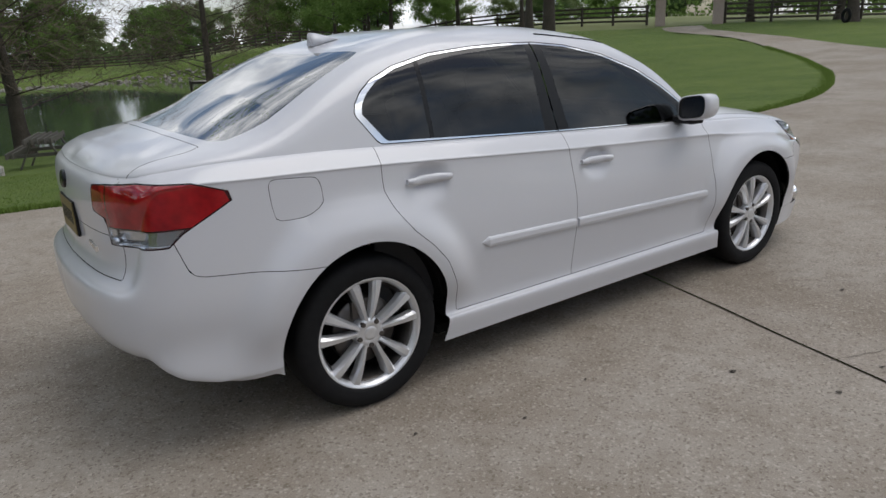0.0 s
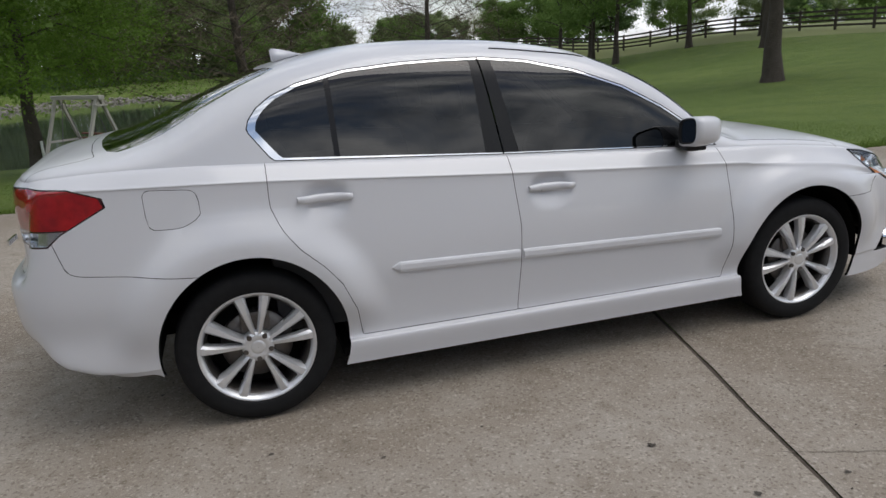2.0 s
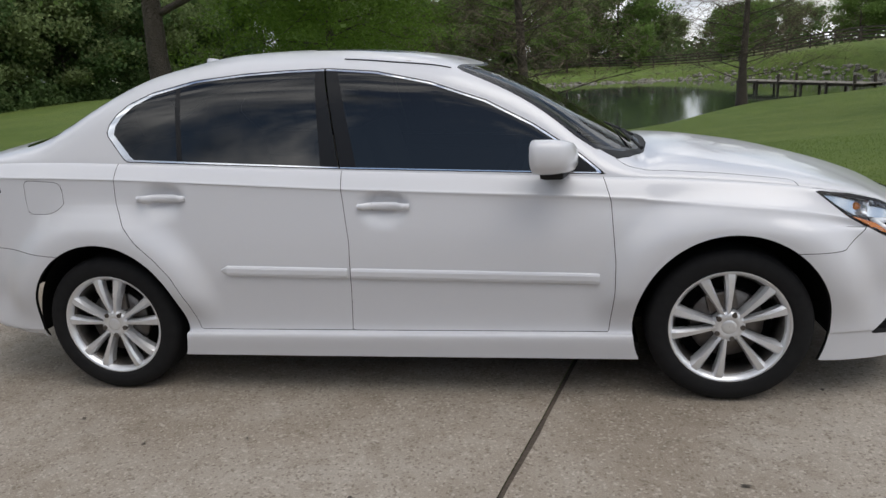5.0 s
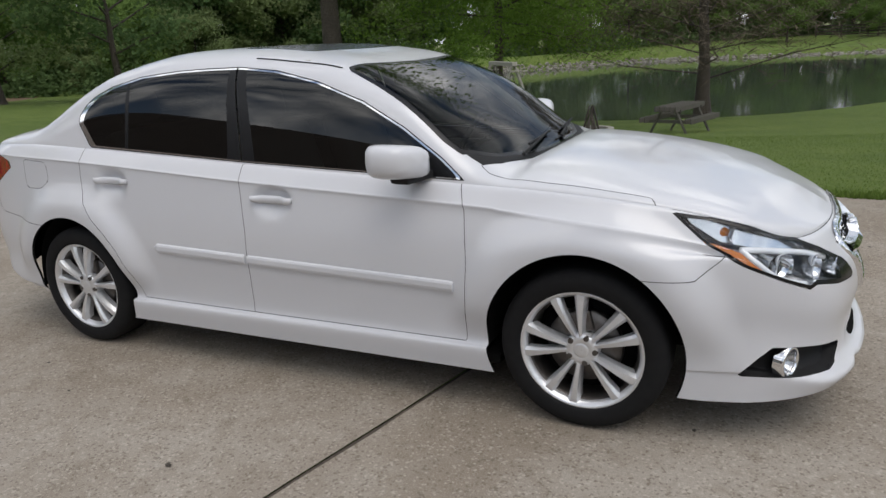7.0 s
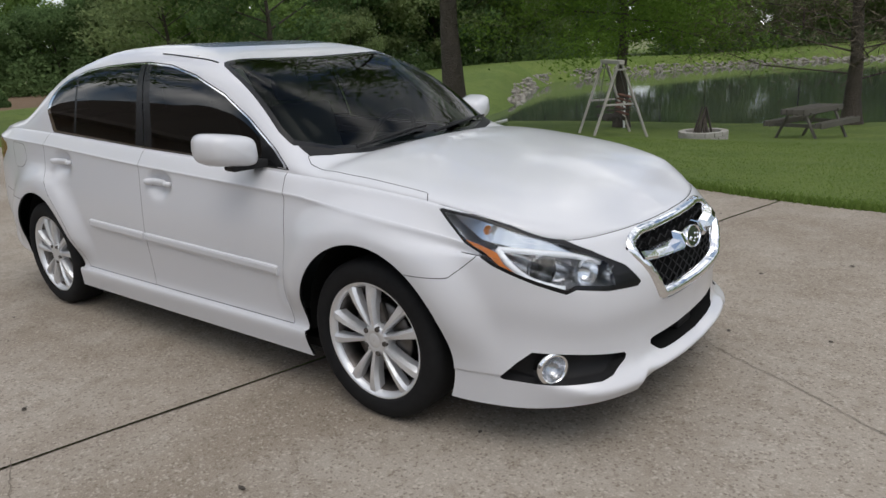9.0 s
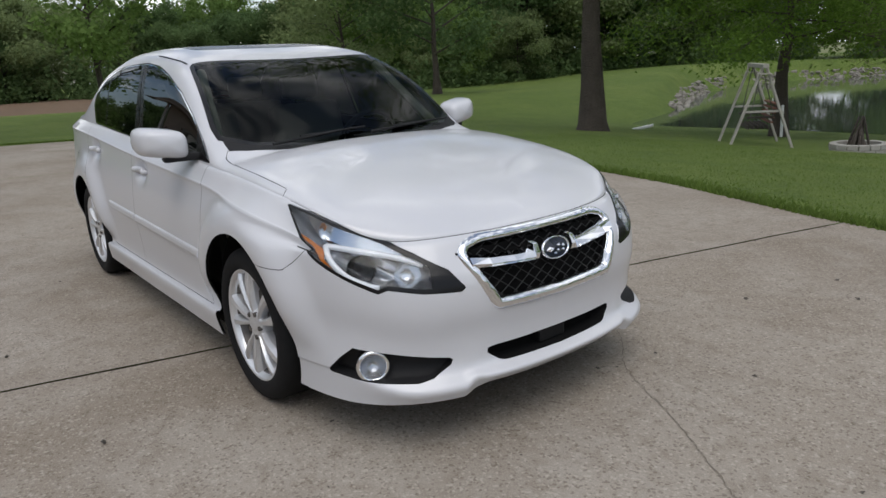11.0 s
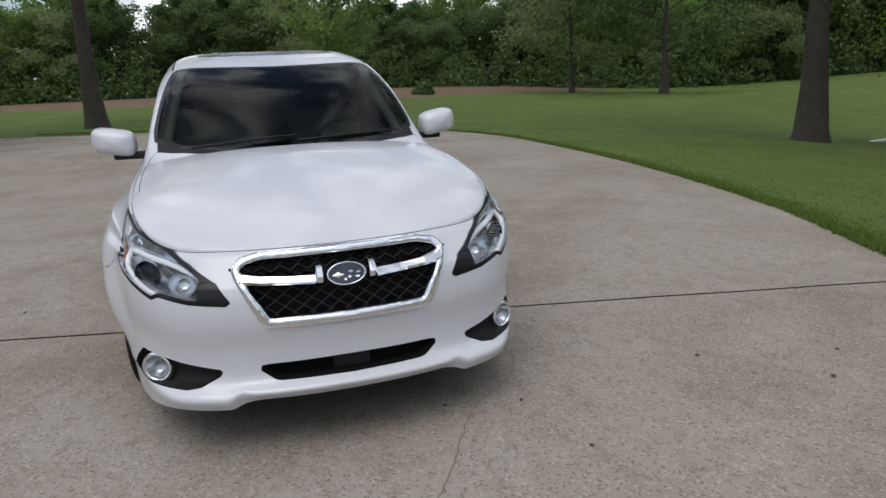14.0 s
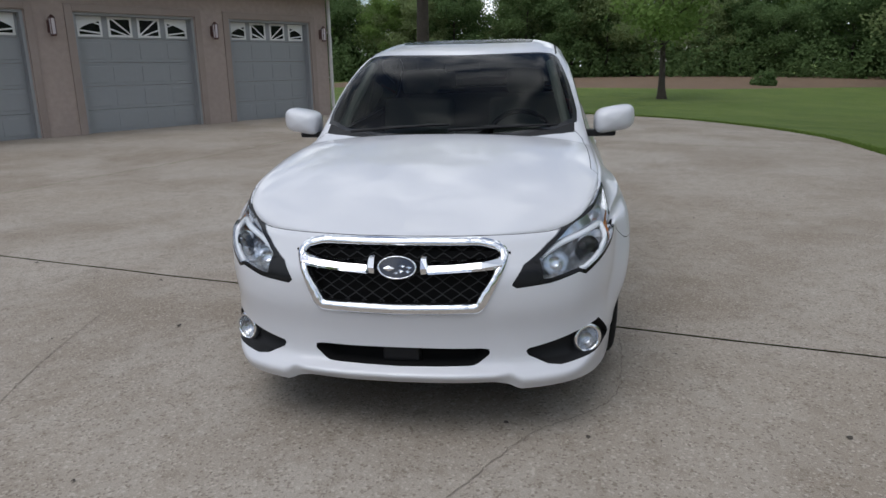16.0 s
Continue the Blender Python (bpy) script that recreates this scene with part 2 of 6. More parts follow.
TOP_Z = table([(-1, 1.07), (-.75, 1.082), (-.5, 1.095), (-.2, 1.092), (.15, 1.075), (1.15, 1.012), (2.26, .950), (2.5, .937), (2.75, .918), (3.0, .89), (3.2, .855), (3.4, .805), (3.55, .772), (3.75, .752)])
CREASE_Z = table([(-1, 1.015), (-.65, 1.036), (-.47, 1.034), (.1, 1.012), (1.157, .94), (2.28, .875), (2.46, .858), (2.9, .82), (3.3, .74), (3.75, .66)])
ROOF_Z = table([(-.90, 1.06), (-.862, 1.074), (-.83, 1.100), (-.76, 1.138), (-.66, 1.160), (-.54, 1.180), (-.45, 1.200), (-.30, 1.254), (-.08, 1.345), (.15, 1.434), (.30, 1.476), (.55, 1.521), (.75, 1.531), (.95, 1.530),
                (1.2, 1.517), (1.45, 1.484), (1.65, 1.434), (1.95, 1.307), (2.25, 1.126), (2.38, 1.042), (2.44, 1.012), (2.50, 1.020), (2.6, 1.015), (2.75, .998), (3.06, .942), (3.3, .882), (3.44, .832), (3.53, .788), (3.585, .756), (3.62, .75)])


def wall_shell():
    """The body side from bumper to bumper: height anchors and how far each one lies inside the outline."""
    x, y = OUTLINE[:, 0], OUTLINE[:, 1]
    tx, ty = np.gradient(x), np.gradient(y)
    ln = np.hypot(tx, ty)
    nx, ny = -ty / ln, tx / ln
    arc = np.concatenate([[0], np.cumsum(np.hypot(np.diff(x), np.diff(y)))])
    wf, wr = smooth_step(.30, .88, nx), smooth_step(.30, .88, -nx)
    ws = 1 - wf - wr
    zt, zc = TOP_Z(x), CREASE_Z(x)
    zb = .187 + .085 * smooth_step(-.28, -.42, x) + .06 * smooth_step(-.5, -.85, x) - .012 * smooth_step(2.9, 3.2, x)
    tuck = .07 * smooth_step(-.45, -.8, x)
    one = np.ones_like(x)
    low = smooth_step(-.2, .3, x) * smooth_step(2.6, 2.4, x)
    ay = np.abs(y)
    wing, mid = smooth_step(.395, .445, ay) * smooth_step(3.05, 3.3, x), smooth_step(.42, .34, ay) * smooth_step(3.3, 3.6, x)
    Z = [(zb, .214 - .016 * wing + .012 * mid, .365), (np.maximum(.29, zb + .012), .268 - .022 * wing - .004 * mid, .39), (np.maximum(.312, zb + .024), .30, .42), (.45 * one, .40, .48), (.58 * one, .50, .58), (.72 * one, .58, .66), (zc - .03, .63, .70), (zc, .66, .78), (zc + .012, .70, .95), (zt - .012, .735, 1.035), (zt, .752, 1.068)]
    D = [(.002 * one + .02 * (1 - low) + tuck, .0 - .012 * wing, .15), (-.012 * low + .012 * (1 - low) + tuck * .6, -.022 - .014 * wing - .010 * mid, .09), (.014 * low + .006, .012 + .004 * wing + .006 * mid, .04), (.012 * one, .02, .01), (0 * one, .004, 0), (.006 * one, .008, .005), (.034 * one, .022, .05), (.034 * one, .042, .075), (.042 * one, .072, .07), (.076 * one, .100, .08), (.093 * one, .126, .11)]
    zz = np.array([ws * a + wf * b + wr * c for a, b, c in Z])
    dd = np.array([ws * a + wf * b + wr * c for a, b, c in D])
    u0 = np.arange(len(Z))
    dense = np.interp(np.linspace(0, 10, 61), u0, u0)
    co, rows = [], len(dense)
    for i in range(len(x)):
        pz = spline(np.stack([u0, zz[:, i], dd[:, i]], 1), 400)
        z, d = np.interp(dense, pz[:, 0], pz[:, 1]), np.interp(dense, pz[:, 0], pz[:, 2])
        for hx in AXLES:
            r = np.hypot(x[i] - hx, (z - HUB_Z) * .95)
            up = smooth_step(.30, .50, z) * smooth_step(.94, .80, z)
            d = d - (.040 * smooth_step(.585, .455, r) + .010 * np.exp(-((r - .42) / .05) ** 2)) * up
        for hx, hz in ((.337, .922), (1.345, .862)):
            q = ((x[i] - hx) / .098) ** 2 + ((z - hz) / .056) ** 2
            d = d + .030 * np.exp(-q ** 3 * 1.1) * (ny[i] > .9)
        for j in range(rows):
            co.append((x[i] - nx[i] * d[j], y[i] - ny[i] * d[j] if 0 < i < len(x) - 1 else 0, z[j], arc[i], dense[j]))
    faces = [(i * rows + j, (i + 1) * rows + j, (i + 1) * rows + j + 1, i * rows + j + 1) for i in range(len(x) - 1) for j in range(rows - 1)]
    return Shell(co, faces, ()), arc, rows


WALL, ARC, W_ROWS = wall_shell()
EDGE = WALL.co[W_ROWS - 1::W_ROWS, :3].copy()
GRID = WALL.co[:, :3].reshape(-1, W_ROWS, 3).copy()


def wall_point(x, y, z, depth=0.0):
    """The body surface at height z beside (x, y) of the outline, moved in by depth."""
    i = int(np.clip(np.argmin(np.hypot(OUTLINE[:, 0] - x, OUTLINE[:, 1] - y)), 1, len(OUTLINE) - 2))
    t = OUTLINE[i + 1] - OUTLINE[i - 1]
    n = np.array([-t[1], t[0]]) / np.linalg.norm(t)
    col = GRID[i]
    p = np.array([np.interp(z, col[:, 2], col[:, k]) for k in (0, 1)]) - n * depth
    return Vector((p[0], p[1], z)), Vector((n[0], n[1], 0))



def arc_at(x, y):
    """Length along the outline of the point nearest to (x, y)."""
    return ARC[np.argmin(np.hypot(OUTLINE[:, 0] - x, OUTLINE[:, 1] - y))]


def top_shell():
    """Deck, roof, pillars, panes and bonnet in one sheet from the shoulder line to the middle."""
    n, m = len(EDGE), 56
    a1, a2 = arc_at(-.55, .805), arc_at(3.0, .83)
    xc = np.interp(ARC, [0, a1, a2, ARC[-1]], [-.83, -.5, 2.9, 3.545])
    mid = (ARC > a1 + .25) & (ARC < a2 - .25)
    xc[mid] = EDGE[mid, 0]
    k = np.ones(15) / 15
    xc = np.convolve(np.pad(xc, 7, mode="edge"), k, "valid")
    co = []
    for i in range(n):
        xe, ye, ze = EDGE[i]
        H = max(ROOF_Z(xc[i]) - ze, .002)
        e = 2 / (2.15 + float(smooth_step(.12, .40, H)) * (4.3 + 1.6 * float(smooth_step(1.35, 1.75, xc[i]))))
        for j in range(m):
            th = (math.pi / 2) * j / (m - 1)
            c, s = math.cos(th) if j < m - 1 else 0.0, math.sin(th)
            w = 1 - c ** e
            xx = xe + (xc[i] - xe) * w
            z = ze + (max(float(ROOF_Z(xx)) - ze, .002) if abs(xc[i] - xe) > .01 else H) * s ** e
            co.append((xx, ye * c ** e * (1 - .33 * (z - ze)), z, ARC[i], w))
    faces = [(i * m + j, (i + 1) * m + j, (i + 1) * m + j + 1, i * m + j + 1) for i in range(n - 1) for j in range(m - 1)]
    return Shell(co, faces, ())


TOP = top_shell()
TOP_GRID = TOP.co[:, :3].reshape(len(EDGE), -1, 3).copy()

# outlines of the panels: (x, z) on the sides, (length along the outline, z) round the corners, (x, y) on top
REAR_DOOR = [(.119, 1.16), (.114, .914), (.15, .819), (.213, .735), (.30, .654), (.364, .575), (.421, .443), (.442, .309), (1.164, .307), (1.18, .514), (1.186, .713), (1.163, .931), (1.15, 1.16)]
FRONT_DOOR = [(1.15, 1.16), (1.163, .931), (1.186, .713), (1.18, .514), (1.164, .307), (2.272, .305), (2.294, .487), (2.298, .62), (2.282, .86), (2.252, .96), (2.235, 1.16)]
BUMPER_F = [(3.9, .10), (2.9, .10), (2.9, .648), (3.15, .652), (3.23, .72), (3.3, .80), (3.9, .80)]
BUMPER_R = [(-1.2, .1), (-.1, .1), (-.1, .668), (-.62, .715), (-.66, .73), (-.70, .86), (-1.2, .86)]
HEADLIGHT = [(arc_at(3.06, .84) , .872), (arc_at(3.18, .82), .770), (arc_at(3.30, .775), .700), (arc_at(3.42, .72), .640), (arc_at(3.50, .66), .600), (arc_at(3.53, .635), .612), (arc_at(3.60, .55), .590), (arc_at(3.652, .43), .580), (arc_at(3.657, .415), .592),
             (arc_at(3.64, .46), .655), (arc_at(3.59, .56), .715), (arc_at(3.50, .66), .765), (arc_at(3.36, .75), .812), (arc_at(3.2, .80), .852)]
TAILLIGHT = [(arc_at(-.955, .43), .942), (arc_at(-.935, .53), .922), (arc_at(-.932, .538), .826), (arc_at(-.72, .765), .832), (arc_at(-.66, .78), .875), (arc_at(-.48, .81), .975), (arc_at(-.50, .81), 1.005), (arc_at(-.62, .795), 1.045), (arc_at(-.80, .72), 1.055), (arc_at(-.93, .54), 1.045), (arc_at(-.953, .44), 1.035)]
GRILLE = [(-.1, .738), (.29, .738), (.355, .724), (.385, .698), (.377, .660), (.305, .513), (.288, .499), (-.1, .493)]
INTAKE = [(-.1, .354), (.30, .351), (.338, .344), (.328, .326), (.285, .293), (.265, .289), (-.1, .285)]
FOG = [(arc_at(3.40, .73), .392), (arc_at(3.36, .75), .355), (arc_at(3.30, .775), .292), (arc_at(3.32, .768), .284), (arc_at(3.58, .575), .272), (arc_at(3.61, .53), .280), (arc_at(3.64, .46), .322), (arc_at(3.636, .468), .340), (arc_at(3.52, .645), .374)]
FUEL = rounded([(-.352, 1.022), (-.155, 1.008), (-.142, .905), (-.222, .864), (-.345, .866)], .034)
DLO = [(.062, 1.205), (.075, 1.245), (.11, 1.288), (.17, 1.330), (.282, 1.374), (.481, 1.415), (.721, 1.432), (.91, 1.436), (1.10, 1.434), (1.308, 1.412), (1.544, 1.358), (1.784, 1.272), (1.981, 1.168), (2.161, 1.047), (2.262, .962), (1.15, 1.020), (.165, 1.082), (.150, 1.086)]
DLO_IN = [(.098, 1.205), (.11, 1.24), (.14, 1.274), (.20, 1.314), (.30, 1.353), (.49, 1.393), (.721, 1.411), (.91, 1.415), (1.10, 1.413), (1.30, 1.391), (1.535, 1.338), (1.770, 1.253), (1.965, 1.150), (2.14, 1.034), (2.205, .979), (1.15, 1.036), (.19, 1.098), (.185, 1.100)]
SCREEN = [(2.465, -.1), (2.455, .15), (2.425, .36), (2.35, .55), (2.23, .680), (2.15, .680), (1.93, .632), (1.76, .595), (1.68, .575), (1.65, .55), (1.675, .38), (1.69, .2), (1.70, -.1)]
REAR_SCREEN = [(.15, -.1), (.16, .2), (.19, .42), (.21, .515), (.15, .548), (0, .575), (-.24, .612), (-.43, .612), (-.475, .57), (-.505, .46), (-.53, .28), (-.54, -.1)]
SUNROOF = [(.96, -.1), (.965, .36), (.985, .41), (1.03, .425), (1.33, .42), (1.38, .40), (1.405, .33), (1.42, -.1)]
HOOD = [(2.49, -.1), (2.48, .2), (2.445, .42), (2.37, .60), (2.31, .672), (2.36, .702), (2.6, .716), (2.85, .716), (2.98, .712), (3.04, .80), (3.9, .80), (3.9, -.1)]
DECK = [(-.575, -.1), (-.565, .3), (-.54, .50), (-.52, .60), (-.57, .618), (-.75, .60), (-1.1, .585), (-1.1, -.1)]


DLO_IN = [(a * k + c * (1 - k), b * k + d * (1 - k)) for k, (a, b), (c, d) in zip((.95, .9, .8, .65, .5) + (.40,) * 11 + (.6, .9), DLO_IN, DLO)]
DLO, DLO_IN = ([(x, z + .006 * max(0, z - 1.03) / .4) for x, z in P] for P in (DLO, DLO_IN))


def seam(poly, u, v, half=.0016, closed=True):
    return lambda c: np.abs(poly_dist(c[:, u], c[:, v], poly, closed)) - half


def inside(poly, u, v):
    return lambda c: poly_dist(c[:, u], c[:, v], poly)


for hx, nm in zip(AXLES, ("arch_r", "arch_f")):
    WALL.cut(nm, lambda c, hx=hx: np.hypot(c[:, 0] - hx, (c[:, 2] - HUB_Z) * np.where(c[:, 2] > HUB_Z, .957, 1)) - .383)
WALL.cut("skirt", lambda c: np.maximum(c[:, 2] - .298, np.maximum(.40 - c[:, 0], c[:, 0] - 2.365)))
for nm, poly, u in (("rear_door", REAR_DOOR, 0), ("front_door", FRONT_DOOR, 0), ("bumper_f", BUMPER_F, 0), ("bumper_r", BUMPER_R, 0), ("headlight", HEADLIGHT, 3), ("taillight", TAILLIGHT, 3), ("grille", GRILLE, 1), ("intake", INTAKE, 1), ("fog", FOG, 3), ("fuel", FUEL, 0)):
    guard = (lambda c: 3.2 - c[:, 0]) if nm in ("grille", "intake") else (lambda c: c[:, 0] * 0 - 1)
    WALL.cut(nm, lambda c, poly=poly, u=u, guard=guard: np.maximum(poly_dist(c[:, u], c[:, 2], poly), guard(c)))
    if nm not in ("grille", "intake", "fog"):
        WALL.cut(nm + "_seam", seam(poly, u, 2, .0011 if nm == "fuel" else .0014))
HA, HB = arc_at(3.06, .84), arc_at(3.657, .415)
WALL.cut("head_frit", lambda c: np.minimum(np.abs(poly_dist(c[:, 3], c[:, 2], HEADLIGHT)) - (.006 + .012 * np.clip((c[:, 3] - HA) / (HB - HA), 0, 1)), np.maximum(arc_at(3.612, .525) - c[:, 3], c[:, 2] - .672)))
WALL.cut("hood_gap", lambda c: np.maximum(np.maximum(9.82 - c[:, 4], c[:, 4] - 9.93), 3.05 - c[:, 0]))
WALL.cut("low_tail", lambda c: c[:, 2] - .893)
WALL.cut("in_tail", lambda c: c[:, 3] - arc_at(-.925, .545))
WALL.cut("tail_gap", lambda c: np.minimum(np.abs(c[:, 2] - .893) - .003, np.maximum(np.abs(c[:, 3] - arc_at(-.925, .545)) - .004, .893 - c[:, 2])))
WALL.cut("lid", lambda c: np.maximum(c[:, 0] + .80, np.maximum(c[:, 1] - .585, .705 - c[:, 2])))
WALL.cut("lid_seam", lambda c: np.maximum(np.abs(np.maximum(np.maximum(c[:, 1] - .585, .705 - c[:, 2]), c[:, 0] + .80)) - .0016, c[:, 0] + .80))
for nm, poly in (("dlo", DLO), ("dlo_in", DLO_IN)):
    TOP.cut(nm, lambda c, poly=poly: np.maximum(poly_dist(c[:, 0], c[:, 2], poly), .40 - c[:, 1]))
for nm, poly in (("screen", SCREEN), ("rear_screen", REAR_SCREEN), ("sunroof", SUNROOF), ("hood", HOOD), ("deck", DECK)):
    TOP.cut(nm, inside(poly, 0, 1))
    if nm in ("hood", "deck", "sunroof"):
        TOP.cut(nm + "_seam", seam(poly, 0, 1, .0016))
TOP.cut("dlo_seal", lambda c: np.maximum(np.abs(poly_dist(c[:, 0], c[:, 2], DLO)) - .0022, .40 - c[:, 1]))
TOP.cut("screen_frit", seam(SCREEN, 0, 1, .022))
TOP.cut("rear_frit", seam(REAR_SCREEN, 0, 1, .018))
TOP.cut("cowl", lambda c: np.maximum(np.maximum(2.2 - c[:, 0], c[:, 0] - 2.53), np.maximum(-inside(SCREEN, 0, 1)(c), np.maximum(-inside(HOOD, 0, 1)(c), c[:, 1] - .665))))
TOP.cut("pillar_b", lambda c: np.maximum(np.maximum((1.039 + (1.424 - c[:, 2]) * .058) - c[:, 0], c[:, 0] - (1.143 + (1.417 - c[:, 2]) * .198)), .4 - c[:, 1]))
TOP.cut("mid_b", lambda c: np.maximum(c[:, 0] - (1.085 + (1.42 - c[:, 2]) * .155), .4 - c[:, 1]))
TOP.cut("split_b", lambda c: np.maximum(np.abs(c[:, 0] - (1.085 + (1.42 - c[:, 2]) * .155)) - .004, .4 - c[:, 1]))
TOP.cut("divider", lambda c: np.maximum(np.abs(c[:, 0] - .405 - (1.4 - c[:, 2]) * .02) - .012, .4 - c[:, 1]))
TOP.cut("aft_divider", lambda c: np.maximum(c[:, 0] - .405, .4 - c[:, 1]))
TOP.cut("aft_b", lambda c: np.maximum(c[:, 0] - 1.13, .4 - c[:, 1]))
TOP.cut("sail", lambda c: np.maximum(2.085 - (c[:, 2] - 1.0) * .25 - c[:, 0], .4 - c[:, 1]))

WALL.cut("tail_frit", seam(TAILLIGHT, 3, 2, .004))
SEAMS = ("rear_door_seam", "front_door_seam", "bumper_f_seam", "bumper_r_seam", "headlight_seam", "taillight_seam", "lid_seam", "hood_gap")
HOLES = ("arch_r", "arch_f", "headlight", "taillight", "grille", "intake", "fog")


def skin(tg, right):
    """Whether a piece of the body side is painted sheet, and not a gap, hole or lamp."""
    return not any(tg.get(k) for k in SEAMS + HOLES) and not (right and tg.get("fuel_seam"))


def panel_of(tg, right):
    if tg["skirt"]:
        return "side_skirt"
    for k, nm in (("front_door", "front_door"), ("rear_door", "rear_door"), ("bumper_f", "front_bumper"), ("bumper_r", "rear_bumper"), ("lid", "boot_lid")):
        if tg[k]:
            return nm
    return "fuel_flap" if right and tg["fuel"] else ""


for right in (False, True):
    for nm in ("side_skirt", "front_door", "rear_door", "fuel_flap"):
        if nm == "fuel_flap" and not right:
            continue
        me = WALL.mesh(nm, lambda tg: skin(tg, right) and panel_of(tg, right) == nm, PAINT, mirror=right)
        obj(nm, me, car)
    me = WALL.mesh("wing", lambda tg: skin(tg, right) and panel_of(tg, right) == "", PAINT, mirror=right)
    obj("body_side", me, car)


def both(shell, name, pick, mat, label=""):
    """One mesh of a piece that spans both sides."""
    a, b = shell.mesh(name, pick, mat), shell.mesh(name, pick, mat, mirror=True)
    bm = bmesh.new()
    bm.from_mesh(a)
    bm.from_mesh(b)
    bmesh.ops.remove_doubles(bm, verts=bm.verts, dist=.0006)
    bmesh.ops.recalc_face_normals(bm, faces=bm.faces)
    return part(name, bm, mat, car, label, True)


for nm in ("front_bumper", "rear_bumper", "boot_lid"):
    both(WALL, nm, lambda tg, nm=nm: skin(tg, False) and panel_of(tg, False) == nm, PAINT)
GAPS = ("hood_seam", "deck_seam", "sunroof_seam")


def top_piece(tg):
    if tg["screen"]:
        return "screen_edge" if tg["screen_frit"] else "windscreen"
    if tg["rear_screen"]:
        return "rear_edge" if tg["rear_frit"] else "rear_window"
    if tg["dlo_seal"]:
        return "window_seal"
    if tg["dlo"]:
        if not tg["dlo_in"]:
            return "gap" if tg["split_b"] else "window_trim"
        if tg["split_b"]:
            return "gap"
        if tg["pillar_b"] or tg["divider"] or tg["sail"]:
            return "door_pillar"
        return "quarter_glass" if tg["aft_divider"] else "rear_door_glass" if tg["aft_b"] else "front_door_glass"
    if any(tg[k] for k in GAPS):
        return "gap"
    if tg["sunroof"]:
        return "sunroof"
    if tg["cowl"]:
        return "cowl"
    if tg["hood"]:
        return "bonnet"
    if tg["deck"]:
        return "boot_deck"
    return "roof"


for nm, mat, lb in (("windscreen", CLEAR, "clear laminated windscreen"), ("screen_edge", GLOSS_BLACK, ""), ("rear_window", REAR_TINT, "dark tinted rear window"), ("rear_edge", REAR_TINT, ""), ("sunroof", GLOSS_BLACK, "dark glass sunroof panel"),
                    ("cowl", PLASTIC, ""), ("bonnet", PAINT, ""), ("boot_deck", PAINT, ""), ("roof", PAINT, "")):
    both(TOP, nm, lambda tg, nm=nm: top_piece(tg) == nm, mat, lb)
for right in (False, True):
    for nm, mat, lb in (("window_trim", CHROME, "chrome window surround"), ("window_seal", PLASTIC, "thin black rubber seal"), ("door_pillar", GLOSS_BLACK, "black pillar covers"), ("quarter_glass", TINT, "dark tinted quarter glass"), ("rear_door_glass", TINT, "dark tinted door glass"), ("front_door_glass", TINT, "dark tinted door glass")):
        zones = {"door_pillar": (("divider",), ("sail",), ("pillar_b",))}.get(nm, ((),))
        for zone in zones:
            obj(nm, TOP.mesh(nm, lambda tg: top_piece(tg) == nm and all(tg[k] for k in zone), mat, mirror=right), car, lb)

# near-black inner shell, painting the shade seen through the panel gaps
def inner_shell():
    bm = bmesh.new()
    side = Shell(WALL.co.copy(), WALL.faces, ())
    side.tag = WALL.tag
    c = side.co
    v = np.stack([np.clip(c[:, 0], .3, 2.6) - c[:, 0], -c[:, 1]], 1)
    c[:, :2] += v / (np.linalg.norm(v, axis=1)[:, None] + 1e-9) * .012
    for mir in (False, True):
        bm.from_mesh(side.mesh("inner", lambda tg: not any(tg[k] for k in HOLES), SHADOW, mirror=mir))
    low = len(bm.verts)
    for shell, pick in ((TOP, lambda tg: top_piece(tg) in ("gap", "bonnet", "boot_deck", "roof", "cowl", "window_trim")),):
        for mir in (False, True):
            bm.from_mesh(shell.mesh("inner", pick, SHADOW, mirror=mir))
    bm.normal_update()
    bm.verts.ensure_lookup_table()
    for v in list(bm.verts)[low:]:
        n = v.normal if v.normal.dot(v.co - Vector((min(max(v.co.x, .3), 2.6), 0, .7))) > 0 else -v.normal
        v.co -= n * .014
    return part("gap_shade_shell", bm, SHADOW, car)


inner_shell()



def region(shell, name, tag, mat, label, depth=0.0, lid=None, lid_mat=None, mirror=False, pick=None, parent=None):
    """A hollow behind an opening of the body: walls and floor at the given depth."""
    bm = bmesh.new()
    bm.from_mesh(shell.mesh(name, pick or (lambda tg: tg[tag]), mat, mirror=mirror))
    bmesh.ops.remove_doubles(bm, verts=bm.verts, dist=.0005)
    if depth:
        bm.normal_update()
        ns = {v.index: v.normal.copy() for v in bm.verts}
        front = list(bm.faces)
        out = bmesh.ops.extrude_face_region(bm, geom=front)
        for v in [g for g in out["geom"] if isinstance(g, bmesh.types.BMVert)]:
            c = Vector((min(max(v.co.x, .5), 2.9), 0, v.co.z)) - v.co
            v.co += c.normalized() * depth
        bmesh.ops.delete(bm, geom=[f for f in front if f.is_valid], context="FACES_ONLY")
    bmesh.ops.delete(bm, geom=[f for f in bm.faces if all(abs(v.co.y) < .003 for v in f.verts)], context="FACES_ONLY")
    bmesh.ops.recalc_face_normals(bm, faces=bm.faces)
    return part(name, bm, mat, parent or car, label, False)


